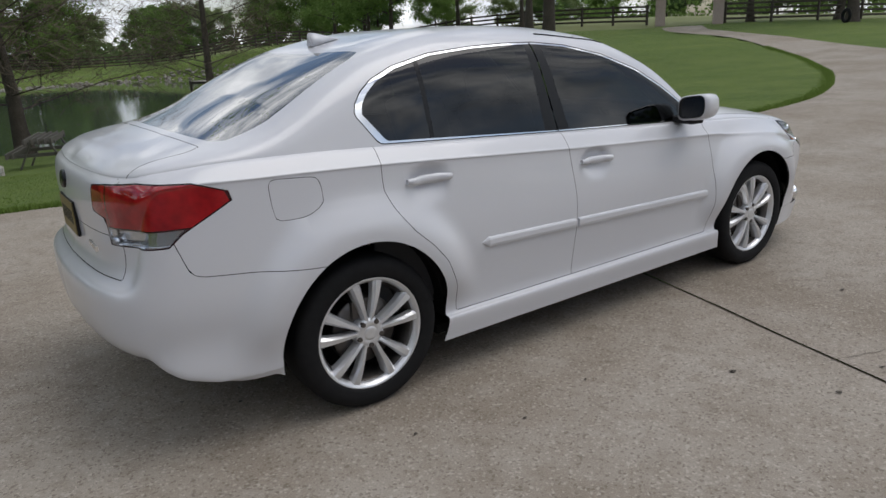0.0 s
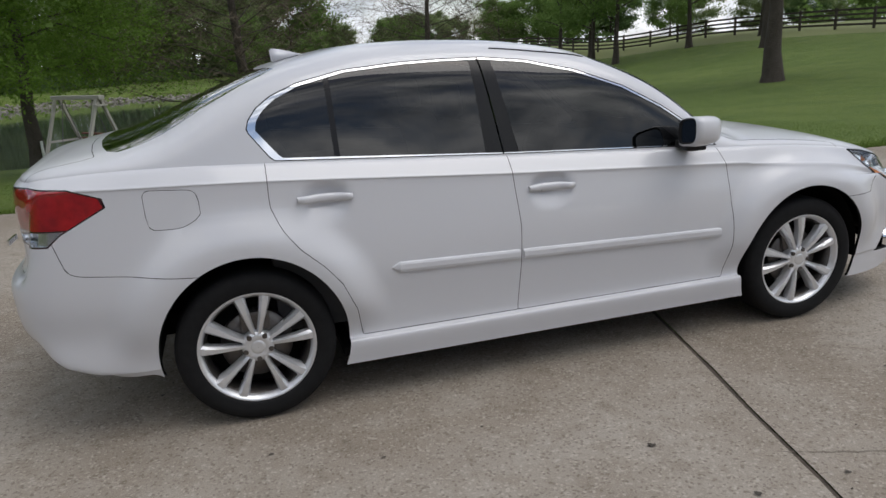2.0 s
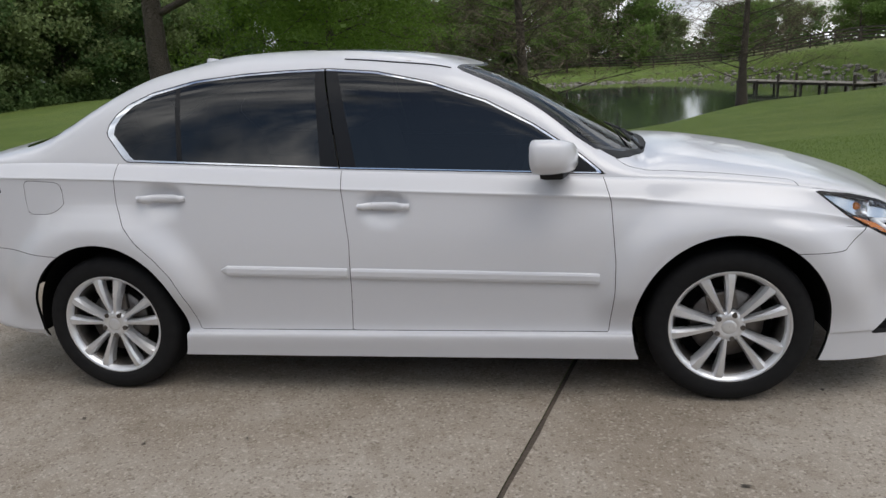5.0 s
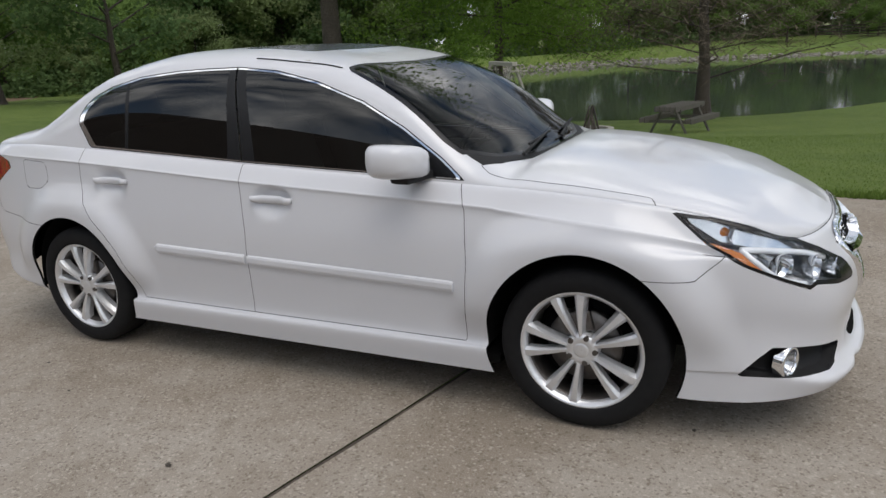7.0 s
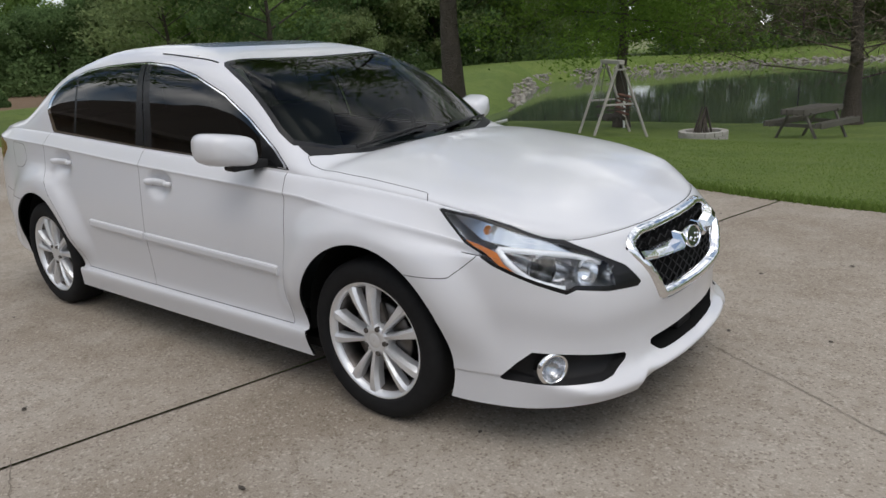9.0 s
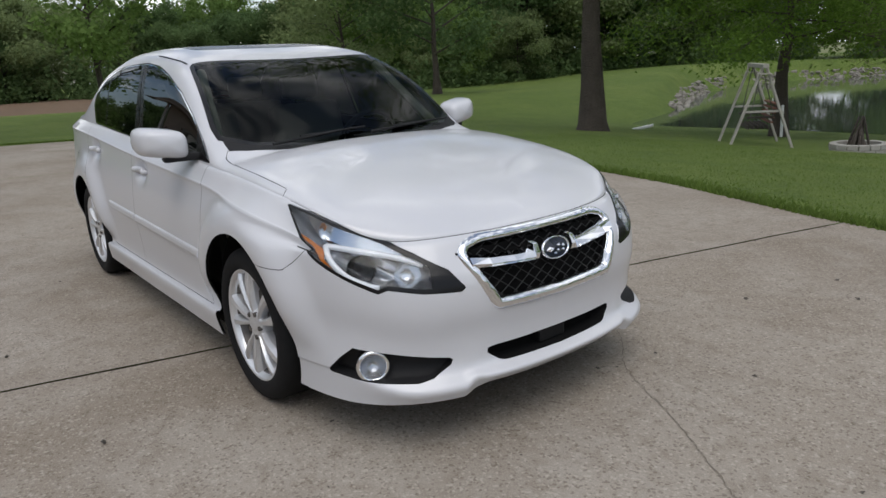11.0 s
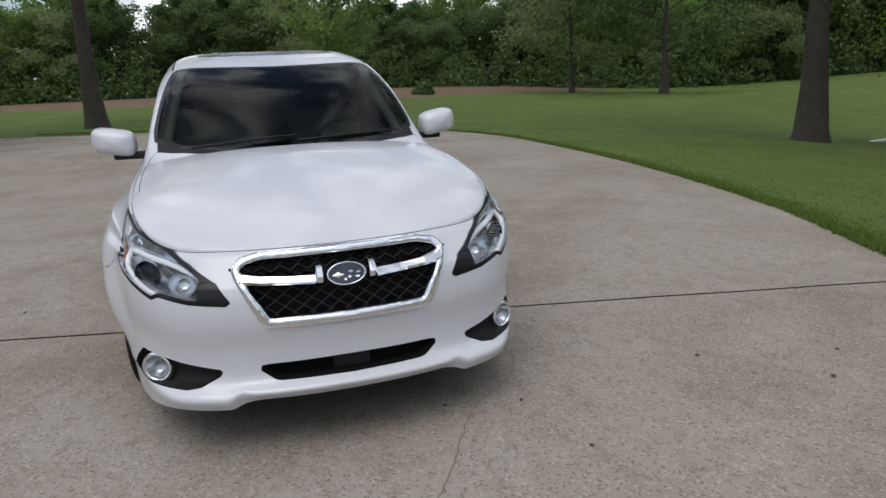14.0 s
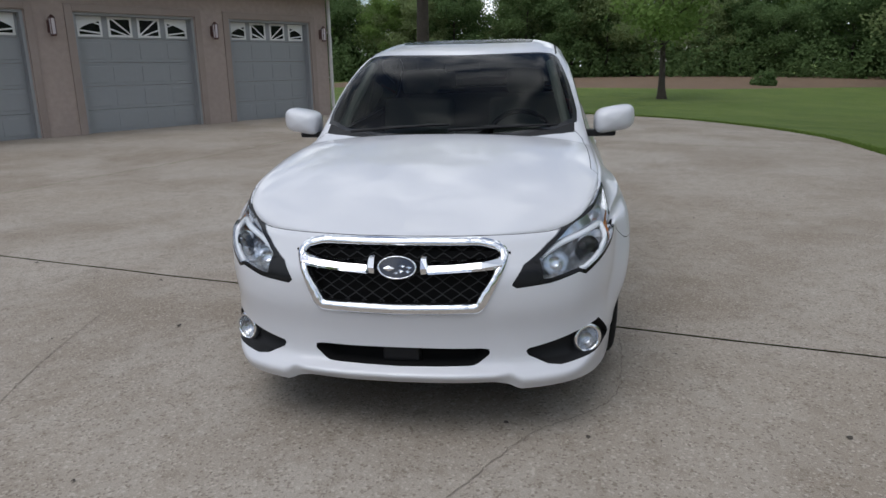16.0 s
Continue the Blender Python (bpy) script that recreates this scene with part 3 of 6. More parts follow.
def tube(points, r, n=8, closed=False):
    v, fc = [], []
    P = [Vector(p) for p in points]
    m = len(P)
    for i, p in enumerate(P):
        d = (P[(i + 1) % m] - P[i - 1]) if closed else (P[min(i + 1, m - 1)] - P[max(i - 1, 0)])
        d.normalize()
        a = d.cross(Vector((0, 0, 1)))
        a = a.normalized() if a.length > .2 else d.orthogonal().normalized()
        b = d.cross(a)
        for k in range(n):
            t = 2 * math.pi * k / n
            rr = r if not isinstance(r, tuple) else math.hypot(r[0] * math.cos(t), r[1] * math.sin(t))
            v.append(p + a * math.cos(t) * (r[0] if isinstance(r, tuple) else rr) + b * math.sin(t) * (r[1] if isinstance(r, tuple) else rr))
    for i in range(m if closed else m - 1):
        for k in range(n):
            j, i2 = (k + 1) % n, (i + 1) % m
            fc.append((i * n + k, i * n + j, i2 * n + j, i2 * n + k))
    if not closed:
        fc += [tuple(range(n))[::-1], tuple((m - 1) * n + k for k in range(n))]
    return v, fc


# wheels
def wheel_meshes():
    out = []
    tyre = [(.236, -.100), (.246, -.108), (.285, -.114), (.313, -.104), (.3255, -.085), (.328, -.04), (.328, .04), (.3255, .072), (.312, .094), (.285, .104), (.256, .101), (.2425, .095), (.238, .086)]
    out.append(("tyre", mesh_of("tyre", *lathe(spline(tyre, 44), 80), RUBBER), "black road tyre"))
    rim = [(.217, .066), (.221, .076), (.230, .088), (.238, .0925), (.2425, .089), (.240, .078)]
    out.append(("rim", mesh_of("rim", *lathe(spline(rim, 24), 72), ALLOY), "silver ten-spoke alloy rim"))
    # silver barrel coloured as dark steel, painting in the shade behind the spokes
    barrel = [(.212, -.095), (.206, -.05), (.202, .02), (.212, .058), (.218, .067)]
    out.append(("barrel", mesh_of("barrel", *lathe(spline(barrel, 20), 72), STEEL), "inner barrel of the rim, darkened for the shade inside the wheel"))
    for k in range(5):
        a0 = math.radians(90 + 72 * k)
        for s in (-1, 1):
            v, fc = [], []
            stations = ((.036, .024, .072), (.07, .025, .080), (.11, .030, .086), (.16, .040, .089), (.205, .052, .086), (.226, .060, .081))
            for r, w, h in stations:
                off = s * (.007 + (r - .036) * .262)
                for dy, ww, hh in ((-1, 1.0, -.032), (-1, .92, -.004), (-.45, .5, 0.004), (.45, .5, .004), (1, .92, -.004), (1, 1.0, -.032)):
                    lat = off + (dy / abs(dy)) * ww * w * .5
                    v.append((r * math.cos(a0) - lat * math.sin(a0), h + hh - (.004 if abs(dy) == 1 else 0) - (.011 if dy * s > 0 and abs(dy) == 1 else .003 if dy * s > 0 else 0), r * math.sin(a0) + lat * math.cos(a0)))
            for i in range(len(stations) - 1):
                for q in range(5):
                    fc.append((i * 6 + q, (i + 1) * 6 + q, (i + 1) * 6 + q + 1, i * 6 + q + 1))
            fc.append(tuple(range(6)))
            out.append(("spoke", mesh_of("spoke", v, fc, ALLOY, False), ""))
    hub = [(.001, .084), (.020, .085), (.028, .083), (.031, .080), (.034, .083), (.062, .078), (.066, .070), (.066, .03)]
    out.append(("hub", mesh_of("hub", *lathe(hub, 40), ALLOY), "silver hub with centre cap"))
    for k in range(5):
        a = math.radians(54 + 72 * k)
        bm = bmesh.new()
        x, z = .053 * math.cos(a), .053 * math.sin(a)
        rod(bm, (x, .070, z), (x, .086, z), .0125, .010, 12)
        me = bpy.data.meshes.new("lug_nut")
        bm.to_mesh(me)
        bm.free()
        me.materials.append(STEEL)
        out.append(("lug_nut", me, "dark steel lug nut"))
    disc = [(.05, .028), (.075, .03), (.145, .03), (.148, .02), (.148, -.005), (.06, -.005)]
    out.append(("brake_disc", mesh_of("brake_disc", *lathe(disc, 48), STEEL), "worn steel brake disc"))
    # black disc behind the spokes, its darkness painted in as shade
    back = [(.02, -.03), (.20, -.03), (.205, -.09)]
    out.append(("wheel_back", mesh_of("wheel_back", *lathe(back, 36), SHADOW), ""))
    bm = bmesh.new()
    box(bm, -.06, -.02, .06, .06, .05, .145, .01)
    me = bpy.data.meshes.new("brake_caliper")
    bm.to_mesh(me)
    bm.free()
    me.materials.append(STEEL)
    out.append(("brake_caliper", me, ""))
    return out


WHEEL = wheel_meshes()
for hx in AXLES:
    for sd in (1, -1):
        w = obj("wheel", None, car, m=pose(hx, sd * (HUB_Y - .083), HUB_Z, 0, 14 if hx else 0, 0 if sd > 0 else 180))
        for nm, me, lb in WHEEL:
            obj(nm, me, w, lb)

# wheel wells and floor of the car, shade painted in as near-black
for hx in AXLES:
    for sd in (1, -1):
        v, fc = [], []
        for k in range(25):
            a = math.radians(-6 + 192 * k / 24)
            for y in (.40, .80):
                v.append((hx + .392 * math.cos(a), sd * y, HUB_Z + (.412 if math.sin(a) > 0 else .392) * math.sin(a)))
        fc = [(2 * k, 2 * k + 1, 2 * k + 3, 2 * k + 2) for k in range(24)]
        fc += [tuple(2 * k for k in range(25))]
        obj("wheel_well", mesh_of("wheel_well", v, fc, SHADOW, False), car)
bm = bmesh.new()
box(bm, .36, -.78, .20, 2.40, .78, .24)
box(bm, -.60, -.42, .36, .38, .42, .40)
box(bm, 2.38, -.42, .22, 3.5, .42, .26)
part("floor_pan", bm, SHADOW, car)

# lamps
for right in (False, True):
    sg = -1 if right else 1
    head = obj("headlight", None, car)
    tagged(head, "clear projector headlight with amber side marker")
    region(WALL, "housing", "headlight", LAMP_SHELL, "silver headlight housing", .125, mirror=right, parent=head, pick=lambda tg: tg["headlight"] and not tg["headlight_seam"])
    obj("lens_border", WALL.mesh("lens_border", lambda tg: tg["headlight"] and tg["head_frit"] and not tg["headlight_seam"], GLOSS_BLACK, mirror=right), head, "black lens border")
    obj("lens", WALL.mesh("lens", lambda tg: tg["headlight"] and not tg["head_frit"] and not tg["headlight_seam"], LENS, mirror=right), head, "clear polycarbonate lens").visible_shadow = False

    def spot(x, y, z, depth):
        p, n = wall_point(x, y, z, depth)
        return Vector((p.x, p.y * sg, p.z)), Vector((n.x, n.y * sg, 0))

    def bowl(name, x, y, z, r, mat, label, depth=.05, ball=False):
        p, n = spot(x, y, z, depth)
        n = (n + Vector((1.1, 0, 0))).normalized()
        prof = [(r * math.sin(t), .055 * (1 - math.cos(t)) if not ball else r * .75 * math.cos(t)) for t in np.linspace(.02, 1.5, 10)]
        v, fc = lathe(prof, 24, "Z")
        return obj(name, mesh_of(name, v, fc, mat), head, label, Matrix.Translation(p) @ n.to_track_quat("Z", "Y").to_matrix().to_4x4())

    bowl("projector_ring", 3.425, .715, .672, .052, CHROME, "chrome projector ring", .088)
    bowl("projector_lens", 3.425, .715, .672, .034, GLOSS_BLACK, "dark glass projector lens", .072, True)
    bowl("reflector", 3.56, .60, .645, .048, LAMP_WHITE, "silver high-beam reflector", .082)
    bowl("reflector", 3.625, .50, .630, .035, LAMP_WHITE, "silver high-beam reflector", .070)
    bowl("turn_reflector", 3.27, .785, .785, .040, LAMP_WHITE, "silver turn-signal reflector", .070)
    bowl("bulb", 3.25, .79, .792, .022, AMBER, "orange bulb", .055, True)
    # bright shroud panel above the projector, and the light strip round its corner
    pts = [spot(x, y, z, .022)[0] for x, y, z in ((3.30, .775, .742), (3.35, .755, .700), (3.41, .725, .648), (3.475, .685, .618), (3.505, .66, .612))]
    obj("light_strip", mesh_of("light_strip", *tube(spline([tuple(p) for p in pts], 20), (.011, .012), 8), LAMP_GUIDE), head, "white light guide")
    pts = [spot(x, y, z, .026)[0] for x, y, z in ((3.30, .775, .742), (3.42, .72, .728), (3.55, .61, .700), (3.61, .53, .672))]
    obj("light_strip", mesh_of("light_strip", *tube(spline([tuple(p) for p in pts], 20), (.013, .011), 8), LAMP_GUIDE), head, "white light guide")
    rows = []
    for (x1, y1, z1), (x2, y2, z2) in (((3.12, .832, .845), (3.13, .83, .825)), ((3.22, .81, .835), (3.24, .80, .765)), ((3.36, .755, .795), (3.34, .765, .742)), ((3.48, .68, .755), (3.46, .695, .722)), ((3.57, .59, .712), (3.55, .61, .700))):
        rows += [spot(x1, y1, z1, .035)[0], spot(x2, y2, z2, .045)[0]]
    obj("reflector_panel", mesh_of("reflector_panel", rows, [(2 * k, 2 * k + 1, 2 * k + 3, 2 * k + 2) for k in range(4)], LAMP_WHITE), head, "faceted silver reflector panel")
    rows = []
    for (x1, y1, z1), (x2, y2, z2) in (((3.17, .818, .778), (3.185, .815, .768)), ((3.24, .80, .760), (3.245, .80, .738)), ((3.30, .775, .735), (3.31, .77, .700)), ((3.335, .765, .705), (3.36, .75, .678))):
        rows += [spot(x1, y1, z1, .010)[0], spot(x2, y2, z2, .010)[0]]
    obj("side_marker", mesh_of("side_marker", rows, [(2 * k, 2 * k + 1, 2 * k + 3, 2 * k + 2) for k in range(3)], AMBER), head, "amber side marker")

    tail = tagged(obj("tail_light", None, car), "red tail light with a clear lower strip")
    for nm, mat, lb, test in (("stop_lens", RED_LENS, "red lens", lambda tg: not tg["low_tail"] and not tg["in_tail"]), ("inner_lens", RED_LENS, "dark red inner lens", lambda tg: not tg["low_tail"] and tg["in_tail"]), ("reverse_lens", LENS, "clear ribbed reversing lens", lambda tg: tg["low_tail"])):
        me = WALL.mesh(nm, lambda tg: tg["taillight"] and not tg["taillight_seam"] and not tg["tail_gap"] and not tg["tail_frit"] and test(tg), mat, mirror=right)
        ob = obj(nm, me, tail, lb)
        if mat is LENS:
            ob.visible_shadow = False
    obj("lens_border", WALL.mesh("lens_border", lambda tg: tg["taillight"] and not tg["taillight_seam"] and (tg["tail_frit"] or tg["tail_gap"]), TAIL_EDGE, mirror=right), tail, "dark red lens border")
    region(WALL, "lamp_housing", "taillight", LAMP_WHITE, "silver lamp housing", .03, mirror=right, parent=tail, pick=lambda tg: tg["taillight"] and not tg["taillight_seam"] and tg["low_tail"])

    # fog lamp pocket
    region(WALL, "fog_pocket", "fog", PLASTIC, "black fog lamp pocket", .05, mirror=right)
    fog = tagged(obj("fog_light", None, car), "round fog lamp in a chrome ring")
    p, n = spot(3.465, .70, .325, .016)
    n = (n * .75 + Vector((.75, 0, 0))).normalized()
    m = Matrix.Translation(p) @ n.to_track_quat("Z", "Y").to_matrix().to_4x4()
    ring = [(.043, -.02), (.0445, .008), (.048, .016), (.054, .017), (.060, .010), (.062, -.02)]
    obj("chrome_ring", mesh_of("chrome_ring", *lathe(spline(ring, 20), 40, "Z"), CHROME), fog, "chrome ring", m)
    obj("fog_reflector", mesh_of("fog_reflector", *lathe([(.002, -.03), (.02, -.026), (.035, -.012), (.044, .006)], 32, "Z"), LAMP_SHELL), fog, "", m)
    obj("fog_lens", mesh_of("fog_lens", *lathe([(.001, .014), (.02, .012), (.035, .007), (.045, 0)], 32, "Z"), LENS), fog, "", m).visible_shadow = False

    # mouldings, handles, mirrors
    for x0, x1, nm in ((.585, 1.172, "door_moulding"), (1.190, 2.235, "door_moulding")):
        v, fc = [], []
        xs = np.concatenate([[x0], np.linspace(x0 + .035, x1 - .02, 24), [x1]])
        for i, x in enumerate(xs):
            zc = .596 - (x - .58) * .0315
            taper = (.10 if i == 0 and x0 < 1 else .92 if i in (0, len(xs) - 1) else 1)
            p, n = wall_point(x, .84, zc, 0)
            for dz, out in ((-.024, .001), (-.021, .011), (-.008, .0145), (.012, .0135), (.020, .010), (.024, .001)):
                v.append((x, sg * (float(wall_point(x, .84, zc + dz * taper, 0)[0].y) + out * (taper if i in (0, len(xs) - 1) else 1)), zc + dz * taper))
        for i in range(len(xs) - 1):
            fc += [(i * 6 + q, (i + 1) * 6 + q, (i + 1) * 6 + q + 1, i * 6 + q + 1) for q in range(5)]
        fc += [tuple(range(6)), tuple(len(v) - 6 + q for q in range(6))]
        obj(nm, mesh_of(nm, v, fc, PAINT, False), car, "white body-side moulding")
    for hx, hz in ((.337, .924), (1.345, .864)):
        v, fc = [], []
        for i, t in enumerate(np.linspace(-1, 1, 17)):
            x = hx + t * .112
            y = float(wall_point(hx + t * .14, .84, hz, 0)[0].y) + .020 * (1 - abs(t) ** 4) + .006
            hh = .0185 * (1 - .35 * abs(t) ** 3)
            for k in range(8):
                a = 2 * math.pi * k / 8 + .39
                v.append((x, sg * (y + .011 * math.cos(a)), hz - (t * .112) * .02 + hh * math.sin(a)))
        for i in range(16):
            fc += [(i * 8 + k, i * 8 + (k + 1) % 8, (i + 1) * 8 + (k + 1) % 8, (i + 1) * 8 + k) for k in range(8)]
        fc += [tuple(range(8)), tuple(16 * 8 + k for k in range(8))]
        h = obj("door_handle", mesh_of("door_handle", v, fc, PAINT), car, "white pull handle")
        # thin near-black strip paints the shaded slit in the handle
        bm = bmesh.new()
        box(bm, hx - .050, sg * float(wall_point(hx, .84, hz, -.033)[0].y) - .0012, hz - .016, hx - .048, sg * float(wall_point(hx, .84, hz, -.033)[0].y) + .0012, hz + .016)
        part("handle_gap", bm, SHADOW, h)
    mir = tagged(obj("door_mirror", None, car), "white door mirror on a black stalk")
    v, fc = [], []
    rings = ((-.066, .86, .020), (-.060, .97, .010), (-.03, 1.0, 0), (.01, .985, 0), (.045, .92, .002), (.070, .78, .004), (.084, .52, .008), (.090, .04, .010))
    for dx, k, dz in rings:
        for q in range(24):
            a = 2 * math.pi * q / 24
            ca, sa = math.cos(a), math.sin(a)
            yy = .112 * math.copysign(abs(ca) ** .50, ca) * k * (1 - .10 * max(0, ca) * abs(sa))
            zz = .074 * math.copysign(abs(sa) ** .50, sa) * k * (.86 if sa < 0 else 1)
            v.append((2.055 + dx + .045 * (-yy) / .118 * .6, sg * (.888 + yy), 1.052 + zz + .018 * yy / .118 + dz * .3))
    for i in range(len(rings) - 1):
        fc += [(i * 24 + q, i * 24 + (q + 1) % 24, (i + 1) * 24 + (q + 1) % 24, (i + 1) * 24 + q) for q in range(24)]
    fc.append(tuple((len(rings) - 1) * 24 + q for q in range(24)))
    obj("mirror_cap", mesh_of("mirror_cap", v, fc, PAINT), mir)
    v2 = [Vector(p) for p in v[:24]]
    mid = sum(v2, Vector()) / 24
    obj("mirror_bezel", mesh_of("mirror_bezel", v2 + [mid + (p - mid) * .86 + Vector((.010, 0, 0)) for p in v2], [(q, (q + 1) % 24, 24 + (q + 1) % 24, 24 + q) for q in range(24)], PLASTIC), mir)
    obj("mirror_glass", mesh_of("mirror_glass", [mid + (p - mid) * .87 + Vector((.009, 0, 0)) for p in v2], [tuple(range(24))], MIRROR, False), mir, "mirror glass")
    bm = bmesh.new()
    m0 = Matrix.Translation((2.07, sg * .79, .985)) @ pose(0, 0, 0, 0, 0, sg * 12)
    box(bm, -.05, -.10, -.018, .045, .10, .018, .012, m0)
    box(bm, 2.02, min(sg * .78, sg * .88), .966, 2.09, max(sg * .78, sg * .88), .980, .006)
    part("mirror_stalk", bm, PLASTIC, mir)
    # dark strip in the roof ditch, and the pale pillar lining behind the windscreen
    pts = []
    for col in TOP_GRID:
        xm = float(col[len(col) // 2, 0])
        if 1.15 < xm < 1.66:
            yt = .545 + .022 * min(1, max(0, (xm - .2) / 1.4))
            at = col[np.argsort(col[:, 1])]
            pts.append((float(np.interp(yt, at[:, 1], at[:, 0])), sg * yt, float(np.interp(yt, at[:, 1], at[:, 2])) + .001))
    obj("roof_moulding", mesh_of("roof_moulding", *tube(pts[::3], (.006, .003), 6), PLASTIC), car, "black strip along the roof edge")
    bm = bmesh.new()
    plank_ends = (Vector((2.17, sg * .645, .985)), Vector((1.72, sg * .535, 1.365)))
    rod(bm, plank_ends[0], plank_ends[1], .030, .026, 8)
    part("pillar_lining", bm, SEAT, car, "cream windscreen pillar lining")
    # wiper
    wip = tagged(obj("wiper", None, car), "black windscreen wiper")
    bm = bmesh.new()
    a, b = ((2.43, -.50, 1.030), (2.392, -.06, 1.058)) if right else ((2.44, .02, 1.034), (2.345, .50, 1.050))
    rod(bm, a, b, .008, .005)
    a2, b2 = Vector(a).lerp(Vector(b), .35) + Vector((-.014, 0, .008)), Vector(b) + Vector((-.008, .08, .0))
    rod(bm, a2, b2, .006, .005)
    part("wiper_arm", bm, PLASTIC, wip)

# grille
# recess walls are near-black, their shade painted into the colour
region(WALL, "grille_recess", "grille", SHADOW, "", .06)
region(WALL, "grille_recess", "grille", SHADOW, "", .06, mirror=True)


def front_x(y, z):
    return float(wall_point(*OUTLINE[np.argmin(np.abs(OUTLINE[:, 1] - abs(y)) + (OUTLINE[:, 0] < 3) * 9)], z)[0].x)


grille = tagged(obj("grille", None, car), "chrome-framed black mesh grille")
loop = [(y, z) for y, z in GRILLE if y > 0]
ring = [(-.0, .738)] + loop + [(-.0, .494)]
R = np.array(ring)
S = np.concatenate([[0], np.cumsum(np.hypot(*np.diff(R, axis=0).T))])
full = np.stack([np.interp(np.linspace(0, S[-1], 72), S, R[:, k]) for k in (0, 1)], 1)
full[1:-1] = (full[:-2] + 2 * full[1:-1] + full[2:]) / 4
pts = [(front_x(y, z) + .004, y, z) for y, z in full] + [(front_x(y, z) + .004, -y, z) for y, z in full[::-1][1:-1]]
c0 = Vector((0, 0, .61))
v, fc = [], []
n = len(pts)
for k, (x, y, z) in enumerate(pts):
    d = Vector(pts[(k + 2) % n]) - Vector(pts[k - 2])
    inn = Vector((0, -d.z, d.y)).normalized()
    inn = inn if inn.dot(Vector((0, -y, .61 - z))) > 0 else -inn
    wd = .020 + .008 * float(smooth_step(.62, .54, z))
    v += [(x - .012, y - inn.y * .012, z - inn.z * .012), (x + .005, y - inn.y * .006, z - inn.z * .006), (x + .013, y + inn.y * wd * .5, z + inn.z * wd * .5), (x + .006, y + inn.y * wd, z + inn.z * wd), (x - .03, y + inn.y * (wd + .004), z + inn.z * (wd + .004))]
fc = [(5 * i + q, 5 * ((i + 1) % n) + q, 5 * ((i + 1) % n) + q + 1, 5 * i + q + 1) for i in range(n) for q in range(4)]
obj("chrome_frame", mesh_of("chrome_frame", v, fc, CHROME), grille, "polished chrome frame")
for sd in (1, -1):
    v, fc = [], []
    st = ((.085, .066, .662), (.105, .064, .6625), (.112, .040, .651), (.20, .038, .655), (.30, .040, .661), (.372, .046, .669))
    for y, h, zc in st:
        x = front_x(y, zc) + .012
        v += [(x - .035, sd * y, zc + h / 2), (x, sd * y, zc + h / 2 - .006), (x + .016, sd * y, zc - h * .1), (x + .008, sd * y, zc - h / 2 + .004), (x - .03, sd * y, zc - h / 2)]
    fc = [(5 * i + q, 5 * (i + 1) + q, 5 * (i + 1) + q + 1, 5 * i + q + 1) for i in range(len(st) - 1) for q in range(4)] + [tuple(range(5))]
    obj("grille_wing", mesh_of("grille_wing", v, fc, CHROME, False), grille, "chrome wing bar")
# mesh of the grille: wavy strands
bm = bmesh.new()
for row in range(11):
    z0 = .487 + row * .0235
    half = .375 if z0 > .66 else .295 + (z0 - .49) * .46
    for k in range(-12, 12):
        y0, y1 = k * .032, (k + 1) * .032
        if max(abs(y0), abs(y1)) > half - .012:
            continue
        za, zb = z0 + (.0225 if (k + row) % 2 else .001), z0 + (.001 if (k + row) % 2 else .0225)
        if max(za, zb) > .725:
            continue
        xm = front_x((y0 + y1) / 2, z0) - .030
        rod(bm, (xm, y0, za), (xm, y1, zb), .0026, n=4)
part("grille_mesh", bm, PLASTIC, grille, "black honeycomb mesh")
bx = front_x(0, .655) + .022
bl = tagged(obj("badge", None, car, m=pose(bx - .01, 0, .657, 0, 90 - 14, 0)), "oval dark badge with a chrome rim")
rim = [(.95, -.02), (1.0, -.004), (.99, .006), (.92, .008), (.89, .002)]
v, fc = lathe(rim, 48, "Z")
obj("badge_rim", mesh_of("badge_rim", [(p[0] * .042, p[1] * .072, p[2]) for p in v], fc, CHROME), bl)
v, fc = lathe([(.001, .003), (.9, .002)], 48, "Z")
obj("badge_plate", mesh_of("badge_plate", [(p[0] * .042, p[1] * .072, p[2]) for p in v], fc, material("badge_blue", (.012, .016, .035), .15, coat=1)), bl)
for sx, sy, r in ((.004, -.03, .017), (-.006, .018, .009), (.012, .012, .009), (-.001, .042, .009), (.014, .038, .009), (.020, -.004, .008)):
    bm = bmesh.new()
    bmesh.ops.create_cone(bm, segments=4, radius1=r, radius2=r * .3, depth=.004, cap_ends=True, matrix=Matrix.Translation((sx, sy, .006)) @ Matrix.Diagonal((.6, 1.3, 1, 1)))
    part("badge_mark", bm, CHROME, bl)
# intake hollow gets the same painted-in shade
for mir in (False, True):
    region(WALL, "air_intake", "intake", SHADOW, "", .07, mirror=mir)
bm = bmesh.new()
box(bm, 3.62, -.07, .288, 3.668, .07, .352, .012)
part("sensor_cover", bm, PLASTIC, car, "grey plastic sensor cover in the intake")
# near-black bar adds painted shade behind the wing bars
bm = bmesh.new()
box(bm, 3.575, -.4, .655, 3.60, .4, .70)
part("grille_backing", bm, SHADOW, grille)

# tail: badge, plate, fin
rb = tagged(obj("badge", None, car, m=pose(-.900, 0, 1.005, 0, -82, 0)), "small oval boot badge")
v, fc = lathe([(.001, .006), (.9, .006), (1, .002), (1, -.01)], 40, "Z")
obj("badge_plate", mesh_of("badge_plate", [(p[0] * .036, p[1] * .06, p[2]) for p in v], fc, GLOSS_BLACK), rb)
pl = tagged(obj("number_plate", None, car), "yellow-brown rear number plate in a dark frame")
